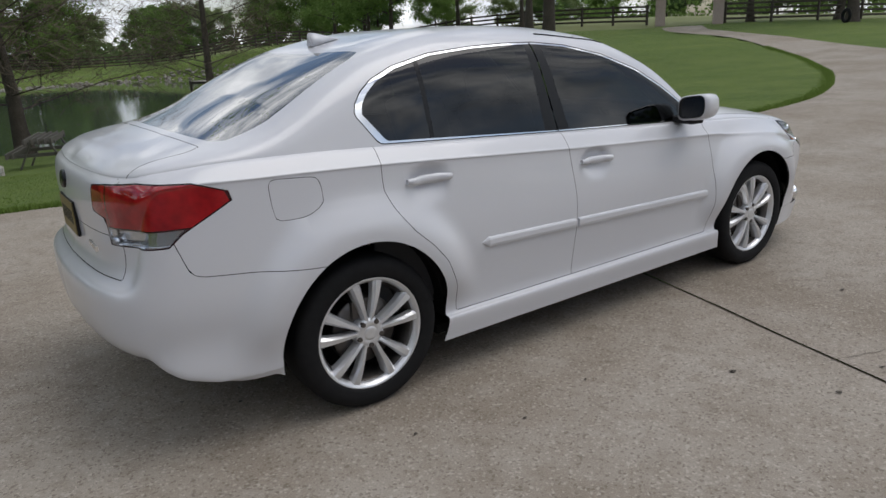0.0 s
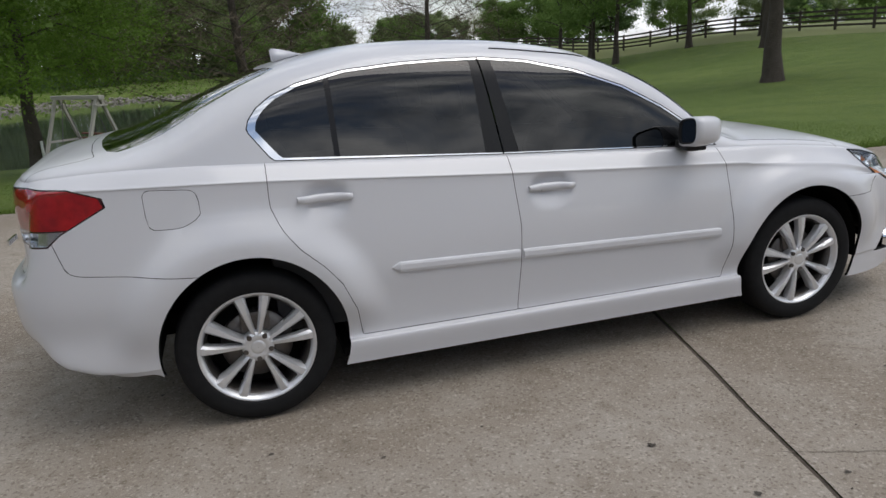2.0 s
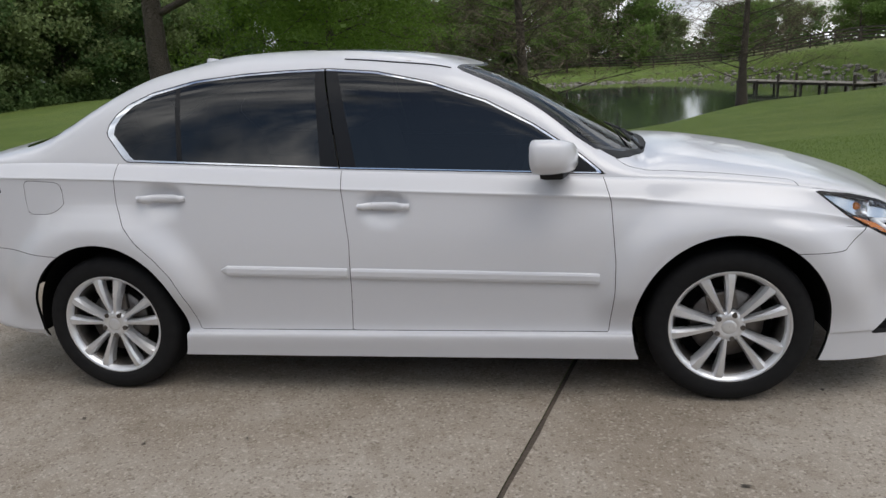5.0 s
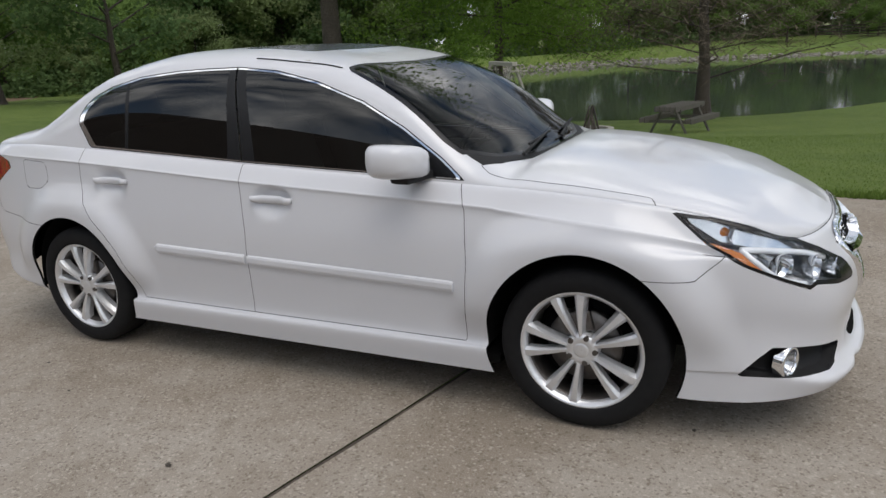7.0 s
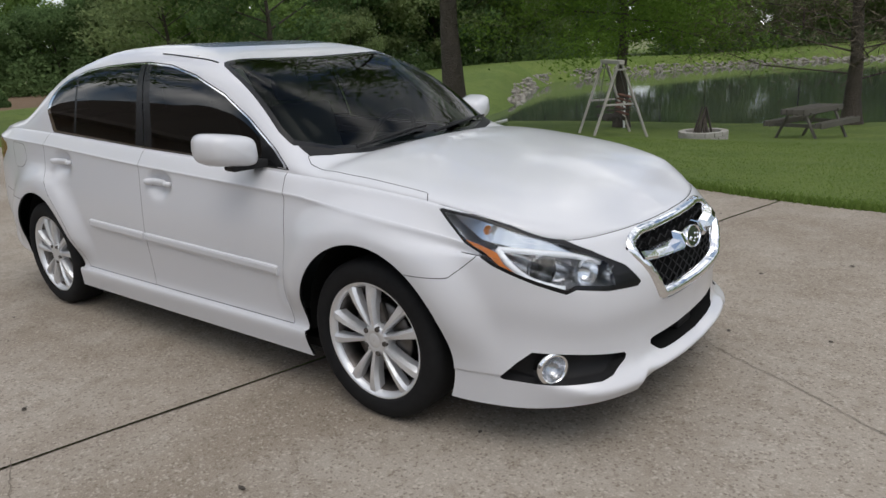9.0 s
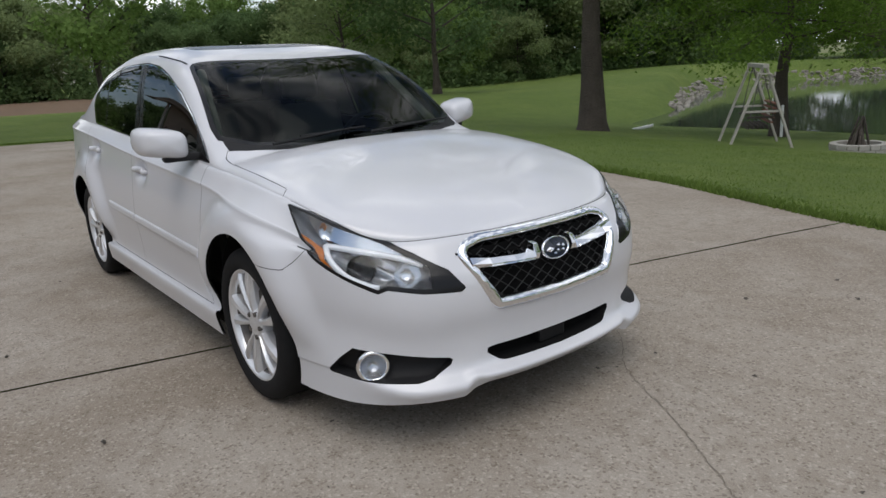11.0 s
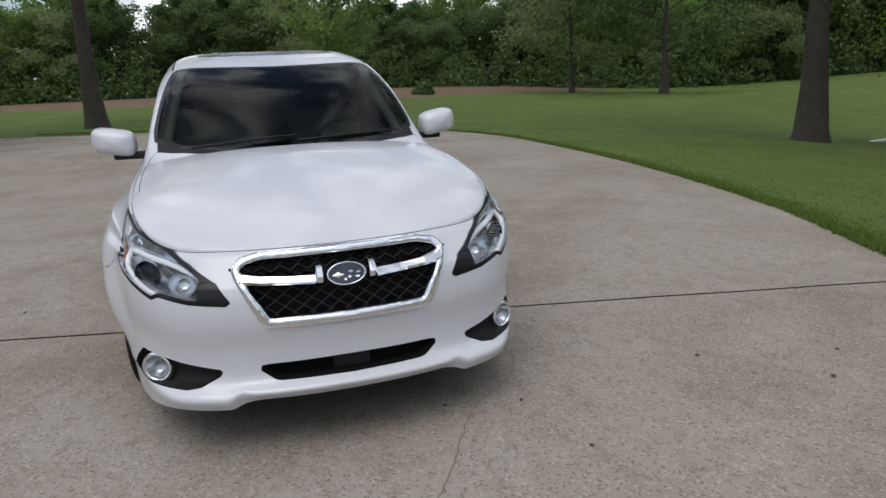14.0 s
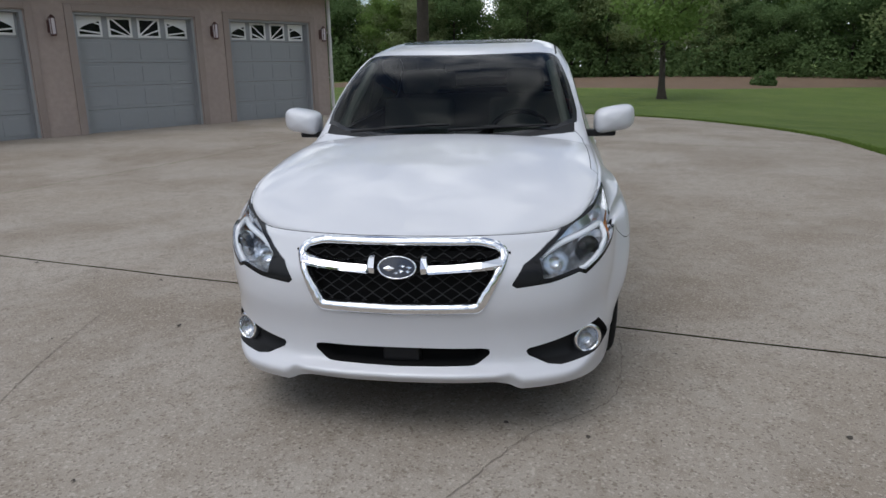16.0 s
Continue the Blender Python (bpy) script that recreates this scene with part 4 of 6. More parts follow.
bm = bmesh.new()
box(bm, -.905, -.150, .789, -.893, .150, .931, .004)
part("plate_frame", bm, PLASTIC, pl)
bm = bmesh.new()
box(bm, -.908, -.146, .793, -.904, .146, .927, .002)
part("plate", bm, material("plate_yellow", (.24, .18, .055), .5, grain=(20, .4, 60, .3, (.13, .10, .04))), pl)
for k in range(6):
    bm = bmesh.new()
    box(bm, -.9095, -.115 + k * .04, .835, -.908, -.09 + k * .04, .890)
    part("plate_bar", bm, material("plate_bar", (.06, .05, .03), .6), pl)
for k, (a, b) in enumerate(((.40, .425), (.43, .452), (.456, .478), (.482, .503), (.507, .527))):
    bm = bmesh.new()
    box(bm, -.905, -b, .812, -.897, -a, .832)
    part("lettering_bar", bm, CHROME, car)
fin = bmesh.new()
v = [(.24, -.032, 1.462), (.24, .032, 1.462), (.40, .026, 1.494), (.40, -.026, 1.494), (.235, -.007, 1.530), (.235, .007, 1.530), (.275, .006, 1.527), (.275, -.006, 1.527)]
vs = [fin.verts.new(p) for p in v]
for q in ((0, 1, 2, 3), (0, 3, 7, 4), (1, 5, 6, 2), (4, 7, 6, 5), (0, 4, 5, 1), (3, 2, 6, 7)):
    fin.faces.new([vs[i] for i in q])
bmesh.ops.bevel(fin, geom=list(fin.edges), offset=.006, segments=2, affect="EDGES")
part("antenna_fin", fin, PAINT, car, "white shark-fin aerial", True)

# cabin
cab = tagged(obj("cabin", None, car), "cream leather cabin with a dark dashboard")
bm = bmesh.new()
box(bm, 1.98, -.66, .62, 2.38, .66, .93, .05)
box(bm, 1.90, -.66, .86, 2.12, .66, .955, .04)
part("dashboard", bm, DASH, cab, "dark grey dashboard", True)
bm = bmesh.new()
box(bm, .1, -.72, .34, 2.3, .72, .37)
box(bm, .1, -.73, .37, 2.2, -.69, .92, .01)
box(bm, .1, .69, .37, 2.2, .73, .92, .01)
box(bm, -.5, -.66, .95, .15, .66, 1.06, .02)
box(bm, .72, -.13, .37, 2.0, .13, .62, .03)
part("cabin_lining", bm, DASH, cab)


def seat(x, y, wide, lab):
    s = obj("seat", None, cab, lab)
    bm = bmesh.new()
    box(bm, x - .05, y - wide / 2, .46, x + .48, y + wide / 2, .62, .05)
    part("cushion", bm, SEAT, s, "", True)
    bm = bmesh.new()
    box(bm, -.06, -wide / 2, 0, .07, wide / 2, .60, .05, Matrix.Translation((x - .02, y, .56)) @ pose(0, 0, 0, 0, -16, 0))
    part("backrest", bm, SEAT, s, "", True)
    for yy in ((0,) if wide < .7 else (-.36, .36)):
        bm = bmesh.new()
        box(bm, -.04, -.13, 0, .05, .13, .17, .045, Matrix.Translation((x - .20, y + yy, 1.165)) @ pose(0, 0, 0, 0, -10, 0))
        part("headrest", bm, SEAT, s, "", True)


seat(1.22, .37, .50, "cream leather front seat")
seat(1.22, -.37, .50, "cream leather front seat")
seat(.32, 0, 1.25, "cream leather rear bench")
sw = obj("steering_wheel", None, cab, "black steering wheel", pose(1.83, .37, .93, 0, -64, 0))
obj("wheel_rim", mesh_of("wheel_rim", *tube([(.185 * math.cos(a), .185 * math.sin(a), 0) for a in np.linspace(0, 2 * math.pi, 40, endpoint=False)], .015, 8, True), PLASTIC), sw)
bm = bmesh.new()
box(bm, -.05, -.16, -.02, .03, .16, .0, .01)
part("spoke_pad", bm, PLASTIC, sw)
bm = bmesh.new()
box(bm, 1.62, -.11, 1.315, 1.645, .11, 1.375, .012)
part("rear_view_mirror", bm, PLASTIC, cab)
bm = bmesh.new()
box(bm, .35, -.55, 1.44, 1.45, .55, 1.455, .004)
part("headliner", bm, material("headliner_cloth", (.40, .38, .34), .9), cab)

# ---- ground, drive, water ----
WATER_Z = -1.78
NEAR_LEVELS = [(0, 0, 0), (4, -4, 0), (-3, 4, 0), (2.5, 3.4, 0), (8, 3.0, 0), (10, -8, 0), (-9, 3.5, 0), (-13.4, -5.6, .12), (-7.2, -9.2, .12), (0, -13.4, .12), (-15, -2.5, .02), (16, 5.5, .03), (-8.8, 14.4, -.82), (-3, 13.6, -.86),
               (.6, 16.7, -1.25), (.5, 22.8, -1.60), (8, 31, -1.66), (13, 37.5, -1.62), (19, 40.5, -1.5), (-8, 24.5, -1.75), (-14.5, 25, -1.80), (-11.5, 22, -1.55), (-20.4, 27.6, -.85), (-23.6, 32, -.45), (-26.6, 38.5, -.15), (-29.6, 46, -.05), (-32.5, 53, .0), (-34, 38, -.8), (18.9, 17.6, -.22), (25, 42.5, -1.05)]
FAR_LEVELS = [(26, 10, .2), (36, 20, .8), (41, 27.5, 1.22), (38, 48, 1.25), (27, 66, .8), (55, 20, 1.1), (30, 33, .45), (31, 56, -.3), (0, 79, -1.0), (0, 92, -.5), (16, 78, -1.0), (-16, 76, -.7), (-29.7, 4.5, -.3), (-39, 1, .05), (-56, 2, .3),
              (-36, 17, -.35), (-31, 26, -.5), (-52, 22, .0), (-30, -12, .2), (-60, -20, .3), (30, -20, .1), (0, -40, .2), (70, 0, .8), (0, 125, 0), (-70, 60, -.4), (80, 70, 1.4)]


def level_model(points):
    P = np.array(points, float)
    d = np.linalg.norm(P[:, None, :2] - P[None, :, :2], axis=2) + 1e-9
    A = np.zeros((len(P) + 3, len(P) + 3))
    A[:len(P), :len(P)] = d**2 * np.log(d) + np.eye(len(P)) * 2.0
    A[:len(P), len(P):] = np.c_[np.ones(len(P)), P[:, :2]]
    A[len(P):, :len(P)] = A[:len(P), len(P):].T
    w = np.linalg.solve(A, np.r_[P[:, 2], 0, 0, 0])
    return P, w


LP, LW = level_model(NEAR_LEVELS + FAR_LEVELS)
POND = spline([(-14.0, 25.5), (-8, 25.2), (0, 24.6), (4.6, 27), (8.2, 33), (12.4, 39), (17, 41.5), (24, 48), (26, 60), (18, 72), (-1, 75), (-15, 73), (-26.8, 57), (-22.8, 42), (-17.6, 32.5), (-14.0, 25.5)], 120)[:-1]
DRIVE_EDGE = spline([(-17.2, -5.2), (-17.0, -2.0), (-16.4, 1.4), (-14.6, 3.9), (-12.0, 5.2), (-9.0, 5.9), (-6.3, 5.8), (-3.6, 5.55), (-1.2, 5.12), (1.0, 4.55), (2.4, 4.0), (3.5, 3.65), (5.0, 3.5), (7.6, 3.4), (9.8, 3.4), (12.1, 3.7), (14.5, 4.5), (17.0, 5.7), (19.2, 7.0), (25, 11.2), (32.5, 18.4), (36.2, 25.0), (39.4, 28.2)], 160)
DRIVE_BACK = [(41.6, 26.6), (38, 23.6), (33.2, 15.9), (27, 8.6), (26, 2), (26, -26), (-9, -26), (-15.5, -10)]
DRIVE = np.vstack([DRIVE_EDGE, DRIVE_BACK])


def base_z(x, y):
    x, y = np.asarray(x, float), np.asarray(y, float)
    sh = x.shape
    x, y = x.ravel(), y.ravel()
    out = np.zeros(len(x))
    for k in range(0, len(x), 4000):
        d = np.hypot(x[k:k + 4000, None] - LP[None, :, 0], y[k:k + 4000, None] - LP[None, :, 1]) + 1e-9
        out[k:k + 4000] = (d**2 * np.log(d)) @ LW[:len(LP)] + LW[len(LP)] + LW[len(LP) + 1] * x[k:k + 4000] + LW[len(LP) + 2] * y[k:k + 4000]
    r = np.hypot(x, y)
    out = out * smooth_step(190, 120, r)
    inner = np.hypot((x - 2) / 1.5, (y + 1.5))
    out = out * smooth_step(4.2, 8.5, inner)
    return out.reshape(sh)


def ground_z(x, y):
    z = base_z(x, y)
    x, y = np.asarray(x, float), np.asarray(y, float)
    d = poly_dist(x.ravel(), y.ravel(), POND).reshape(x.shape)
    bank = smooth_step(1.6, -.9, d)
    return z * (1 - bank) + (WATER_Z - .55) * bank


def at_ground(x, y, up=0.0):
    return (x, y, float(ground_z(np.array([x]), np.array([y]))[0]) + up)


def lawn_material():
    m = material("lawn_grass", (0.122, 0.176, 0.038), 0.9, bump=(45, 1.0, 0.05), spec=0.2)
    nt = m.node_tree
    b = nt.nodes["Principled BSDF"]
    co = nt.nodes.new("ShaderNodeTexCoord")
    mixes = None
    for sc, lo, hi, c1 in ((0.16, .42, .58, (0.190, 0.232, 0.060)), (.7, .44, .62, (0.072, 0.118, 0.026)), (3.5, .46, .66, (0.165, 0.215, 0.055)), (14, .42, .62, (0.160, 0.225, 0.058)), (60, .46, .6, (0.050, 0.085, 0.018))):
        n = nt.nodes.new("ShaderNodeTexNoise")
        n.inputs["Scale"].default_value, n.inputs["Detail"].default_value, n.inputs["Roughness"].default_value = sc, 8, .65
        nt.links.new(co.outputs["Object"], n.inputs["Vector"])
        r = nt.nodes.new("ShaderNodeMapRange")
        r.inputs["From Min"].default_value, r.inputs["From Max"].default_value, r.inputs["To Max"].default_value = lo, hi, .75
        nt.links.new(n.outputs["Fac"], r.inputs["Value"])
        x = nt.nodes.new("ShaderNodeMix")
        x.data_type = "RGBA"
        x.inputs["A"].default_value, x.inputs["B"].default_value = (0.122, 0.176, 0.038, 1), (*c1, 1)
        if mixes:
            nt.links.new(mixes, x.inputs["A"])
        nt.links.new(r.outputs[0], x.inputs["Factor"])
        mixes = x.outputs["Result"]
    nt.links.new(mixes, b.inputs["Base Color"])
    return m


GRASS = lawn_material()
SOIL = material("ploughed_soil", (0.17, 0.105, 0.062), 0.95, grain=(0.5, .5, 14, .5, (0.11, 0.075, 0.045)), bump=(20, .7, .05))
ROCK = material("bank_rock", (0.30, 0.28, 0.25), 0.9, grain=(2, .6, 18, .5, (0.17, 0.155, 0.13)), bump=(30, .6, .03))
DRYGRASS = material("meadow_grass", (0.16, 0.17, 0.06), 0.95, grain=(.2, .6, 9, .5, (0.11, 0.14, 0.04)))

gx = np.unique(np.round(np.concatenate([np.linspace(-900, -90, 10), np.linspace(-90, -24, 34), np.linspace(-24, 26, 101), np.linspace(26, 90, 33), np.linspace(90, 900, 10)]), 3))
gy = np.unique(np.round(np.concatenate([np.linspace(-900, -40, 8), np.linspace(-40, -2, 20), np.linspace(-2, 82, 169), np.linspace(82, 110, 15), np.linspace(110, 900, 10)]), 3))


def sheet(xs, ys, fn):
    X, Y = np.meshgrid(xs, ys, indexing="ij")
    n = len(ys)
    v = np.stack([X.ravel(), Y.ravel(), fn(X, Y).ravel()], 1)
    return Shell(v, [(i * n + j, (i + 1) * n + j, (i + 1) * n + j + 1, i * n + j + 1) for i in range(len(xs) - 1) for j in range(n - 1)], ())


def lawn_level(X, Y):
    d = poly_dist(X.ravel(), Y.ravel(), DRIVE).reshape(X.shape)
    return ground_z(X, Y) - .10 * smooth_step(.02, -.3, d) + .015 * smooth_step(0, .3, d)


ground = sheet(gx, gy, lawn_level)
FIELD = spline([(-38, -16), (-37.5, -3), (-38.5, 4), (-38, 10), (-39.5, 16), (-41, 22), (-43, 28), (-49, 33), (-60, 33), (-66, 20), (-64, 5), (-62, -16)], 60)
ground.cut("field", lambda c: poly_dist(c[:, 0], c[:, 1], FIELD))
ground.cut("meadow", lambda c: np.minimum(np.maximum(38 - c[:, 0] - .2 * c[:, 1] + 6, 30 - np.hypot(c[:, 0] - 30, c[:, 1])), 103 - c[:, 1]))
tagged(obj("ground", ground.mesh("ground", lambda tg: not tg["field"] and not tg["meadow"], GRASS)), "mown green lawn rolling down to the pond", "lawn", kind="structure")
tagged(obj("ground_field", ground.mesh("ground_field", lambda tg: tg["field"], SOIL)), "bare brown ploughed field below the woods", "field", kind="structure")
tagged(obj("ground_meadow", ground.mesh("ground_meadow", lambda tg: tg["meadow"] and not tg["field"], DRYGRASS)), "pale rough meadow beyond the fence", "meadow", kind="structure")

WATER = material("pond_water", (0.050, 0.066, 0.048), 0.04, spec=1.0, bump=(1.6, .12, .04))
wsh = sheet(np.linspace(-32, 28, 28), np.linspace(22, 78, 28), lambda X, Y: X * 0 + WATER_Z)
tagged(obj("water", wsh.mesh("water", lambda tg: True, WATER)), "still green pond mirroring the trees", "pond", kind="structure")


def concrete():
    m = material("aggregate_concrete", (0.300, 0.258, 0.210), 0.85, spec=0.25)
    nt = m.node_tree
    b = nt.nodes["Principled BSDF"]
    co = nt.nodes.new("ShaderNodeTexCoord")
    last = None
    for sc, det, lo, hi, am, c1 in ((.22, 5, .35, .65, .75, (0.365, 0.332, 0.292)), (.55, 9, .43, .60, .75, (0.205, 0.166, 0.125)), (2.6, 9, .50, .68, .45, (0.36, 0.325, 0.28)), (9, 8, .50, .68, .55, (0.19, 0.158, 0.122)), (34, 4, .58, .70, .35, (0.17, 0.140, 0.108)), (60, 3, .52, .66, .35, (0.20, 0.172, 0.14)), (150, 3, .50, .64, .35, (0.165, 0.138, 0.112)), (220, 2, .56, .66, .45, (0.52, 0.47, 0.41))):
        n = nt.nodes.new("ShaderNodeTexNoise")
        n.inputs["Scale"].default_value, n.inputs["Detail"].default_value, n.inputs["Roughness"].default_value = sc, det, .62
        nt.links.new(co.outputs["Object"], n.inputs["Vector"])
        r = nt.nodes.new("ShaderNodeMapRange")
        r.inputs["From Min"].default_value, r.inputs["From Max"].default_value, r.inputs["To Max"].default_value = lo, hi, am
        nt.links.new(n.outputs["Fac"], r.inputs["Value"])
        x = nt.nodes.new("ShaderNodeMix")
        x.data_type = "RGBA"
        x.inputs["A"].default_value, x.inputs["B"].default_value = (0.300, 0.258, 0.210, 1), (*c1, 1)
        if last:
            nt.links.new(last, x.inputs["A"])
        nt.links.new(r.outputs[0], x.inputs["Factor"])
        last = x.outputs["Result"]
    vo = nt.nodes.new("ShaderNodeTexVoronoi")
    vo.inputs["Scale"].default_value = 105
    # single pebbles, lighter or darker than the paste
    for lo, hi, am, c1 in ((.87, .93, .48, (0.100, 0.078, 0.058)), (.11, .06, .40, (0.50, 0.45, 0.39))):
        sp = nt.nodes.new("ShaderNodeSeparateColor")
        nt.links.new(vo.outputs["Color"], sp.inputs[0])
        r = nt.nodes.new("ShaderNodeMapRange")
        r.inputs["From Min"].default_value, r.inputs["From Max"].default_value, r.inputs["To Max"].default_value = lo, hi, am
        nt.links.new(sp.outputs[0], r.inputs["Value"])
        x = nt.nodes.new("ShaderNodeMix")
        x.data_type = "RGBA"
        x.inputs["B"].default_value = (*c1, 1)
        nt.links.new(last, x.inputs["A"])
        nt.links.new(r.outputs[0], x.inputs["Factor"])
        last = x.outputs["Result"]
    nt.links.new(last, b.inputs["Base Color"])
    nt.links.new(co.outputs["Object"], vo.inputs["Vector"])
    bp = nt.nodes.new("ShaderNodeBump")
    bp.inputs["Strength"].default_value, bp.inputs["Distance"].default_value = .35, .004
    nt.links.new(vo.outputs["Distance"], bp.inputs["Height"])
    nt.links.new(bp.outputs[0], b.inputs["Normal"])
    return m


CONCRETE = concrete()
road = tagged(new("road"), "tan exposed-aggregate concrete drive in large slabs", "driveway", kind="structure")
JOINTS = [(2.26 + 9.1 * k, .245) for k in (-1, 0, 1)]           # x at y = 0 and its lean
CROSS = [(-6.15, -.27)]                                          # y at x = 0 and its lean
slabs = sheet(np.unique(np.concatenate([np.linspace(-16, -4, 13), np.linspace(-4, 12, 33), np.linspace(12, 42, 31)])), np.unique(np.concatenate([np.linspace(-26, -5, 12), np.linspace(-5, 29, 69)])), lambda X, Y: base_z(X, Y))
slabs.cut("in", lambda c: poly_dist(c[:, 0], c[:, 1], DRIVE))
for k, (x0, lean) in enumerate(JOINTS):
    slabs.cut(f"j{k}", lambda c, x0=x0, lean=lean: c[:, 0] - x0 - lean * c[:, 1])
    slabs.cut(f"g{k}", lambda c, x0=x0, lean=lean: np.abs(c[:, 0] - x0 - lean * c[:, 1] + .004 * np.sin(c[:, 1] * 7) + .002 * np.sin(c[:, 1] * 23)) - (.011 if k == 1 else .008))
for k, (y0, lean) in enumerate(CROSS):
    slabs.cut(f"c{k}", lambda c, y0=y0, lean=lean: c[:, 1] - y0 - lean * c[:, 0])
    slabs.cut(f"h{k}", lambda c, y0=y0, lean=lean: np.abs(c[:, 1] - y0 - lean * c[:, 0]) - .007)


def gap(tg):
    return any(tg[k] for k in ("g0", "g1", "g2", "h0"))


def slab_key(tg):
    return tg["j0"], tg["j1"], tg["j2"], tg["c0"]


for key in sorted({slab_key(tg) for tg in slabs.tag}):
    me = slabs.mesh("slab", lambda tg: tg["in"] and not gap(tg) and slab_key(tg) == key, CONCRETE)
    if len(me.polygons):
        obj("slab", me, road)
me = slabs.mesh("joint_filler", lambda tg: tg["in"] and gap(tg), JOINT)
jf = obj("joint_filler", me, road, "dark sealant between the slabs")
jf.location.z = -.006
# hairline cracks across the slabs
CRACK = material("crack_shadow", (0.17, 0.145, 0.115), 1.0)


def crack(pts, seed):
    rng = np.random.default_rng(seed)
    P = spline(pts, 26 * (len(pts) - 1))
    P = P + np.cumsum(rng.normal(0, .004, P.shape), 0) * np.linspace(0, 1, len(P))[:, None] * .5 + rng.normal(0, .003, P.shape)
    T = np.gradient(P, axis=0)
    N = np.stack([-T[:, 1], T[:, 0]], 1) / (np.linalg.norm(T, axis=1)[:, None] + 1e-9)
    wd = (.0010 + .0014 * rng.random(len(P)))[:, None]
    z = base_z(P[:, 0], P[:, 1])[:, None] + .0035
    v = np.vstack([np.hstack([P + N * wd, z]), np.hstack([P - N * wd, z])])
    n = len(P)
    obj("crack", mesh_of("crack", v, [(i, i + 1, n + i + 1, n + i) for i in range(n - 1)], CRACK), road)


crack([(4.35, -1.2), (3.82, -1.67), (2.71, -1.96), (2.2, -1.95), (1.78, -1.80)], 1)
crack([(4.6, -.1), (4.11, .24), (3.67, .5), (3.3, .85), (2.62, .95)], 2)
crack([(3.0, -2.9), (2.55, -3.1), (2.1, -2.75), (1.55, -2.6)], 3)
crack([(-1.2, -1.4), (-1.6, -.9), (-2.3, -.6), (-2.9, .1)], 4)
crack([(-6, -4.6), (-4, -4.9), (-2.4, -5.3)], 5)
crack([(1.0, -3.3), (.6, -2.9), (.2, -2.8)], 6)

# ---- trees ----


def leaf_material(name, c0, c1, trans=.5):
    m = bpy.data.materials.new(name)
    m.use_nodes = True
    nt = m.node_tree
    nt.nodes.clear()
    out, df, tr, mx = nt.nodes.new("ShaderNodeOutputMaterial"), nt.nodes.new("ShaderNodeBsdfDiffuse"), nt.nodes.new("ShaderNodeBsdfTranslucent"), nt.nodes.new("ShaderNodeMixShader")
    geo, info, mix, ramp = nt.nodes.new("ShaderNodeNewGeometry"), nt.nodes.new("ShaderNodeObjectInfo"), nt.nodes.new("ShaderNodeMix"), nt.nodes.new("ShaderNodeMath")
    mix.data_type = "RGBA"
    mix.inputs["A"].default_value, mix.inputs["B"].default_value = (*c0, 1), (*c1, 1)
    ramp.operation = "MULTIPLY_ADD"
    ramp.inputs[1].default_value = .55
    mul = nt.nodes.new("ShaderNodeMath")
    mul.operation = "MULTIPLY"
    mul.inputs[1].default_value = .45
    nt.links.new(geo.outputs["Random Per Island"], ramp.inputs[0])
    nt.links.new(info.outputs["Random"], mul.inputs[0])
    nt.links.new(mul.outputs[0], ramp.inputs[2])
    nt.links.new(ramp.outputs[0], mix.inputs["Factor"])
    nt.links.new(mix.outputs["Result"], df.inputs[0])
    nt.links.new(mix.outputs["Result"], tr.inputs[0])
    mx.inputs[0].default_value = trans
    nt.links.new(df.outputs[0], mx.inputs[1])
    nt.links.new(tr.outputs[0], mx.inputs[2])
    nt.links.new(mx.outputs[0], out.inputs[0])
    return m


BARK = material("grey_brown_bark", (0.095, 0.078, 0.064), 0.95, grain=(3, .6, 25, .7, (0.05, 0.04, 0.032)), bump=(22, 1.0, .08))
LEAF = leaf_material("broad_leaf", (0.115, 0.195, 0.050), (0.215, 0.310, 0.098))
LEAF_DARK = leaf_material("dark_leaf", (0.082, 0.140, 0.054), (0.160, 0.230, 0.094))
LEAF_PALE = leaf_material("pale_leaf", (0.160, 0.215, 0.090), (0.270, 0.330, 0.150))
LEAF_LIME = leaf_material("lime_needle", (0.115, 0.200, 0.034), (0.205, 0.310, 0.070))
TWIG = leaf_material("brown_twig", (0.115, 0.095, 0.072), (0.175, 0.145, 0.110), .1)


def limb(v, fc, pts, radii, n=7):
    """A tapered tube along points."""
    base = len(v)
    P = [Vector(p) for p in pts]
    for i, p in enumerate(P):
        d = (P[min(i + 1, len(P) - 1)] - P[max(i - 1, 0)]).normalized()
        a = d.orthogonal().normalized()
        b = d.cross(a)
        for k in range(n):
            t = 2 * math.pi * k / n
            v.append(p + (a * math.cos(t) + b * math.sin(t)) * radii[i])
    for i in range(len(P) - 1):
        for k in range(n):
            j = (k + 1) % n
            fc.append((base + i * n + k, base + i * n + j, base + (i + 1) * n + j, base + (i + 1) * n + k))


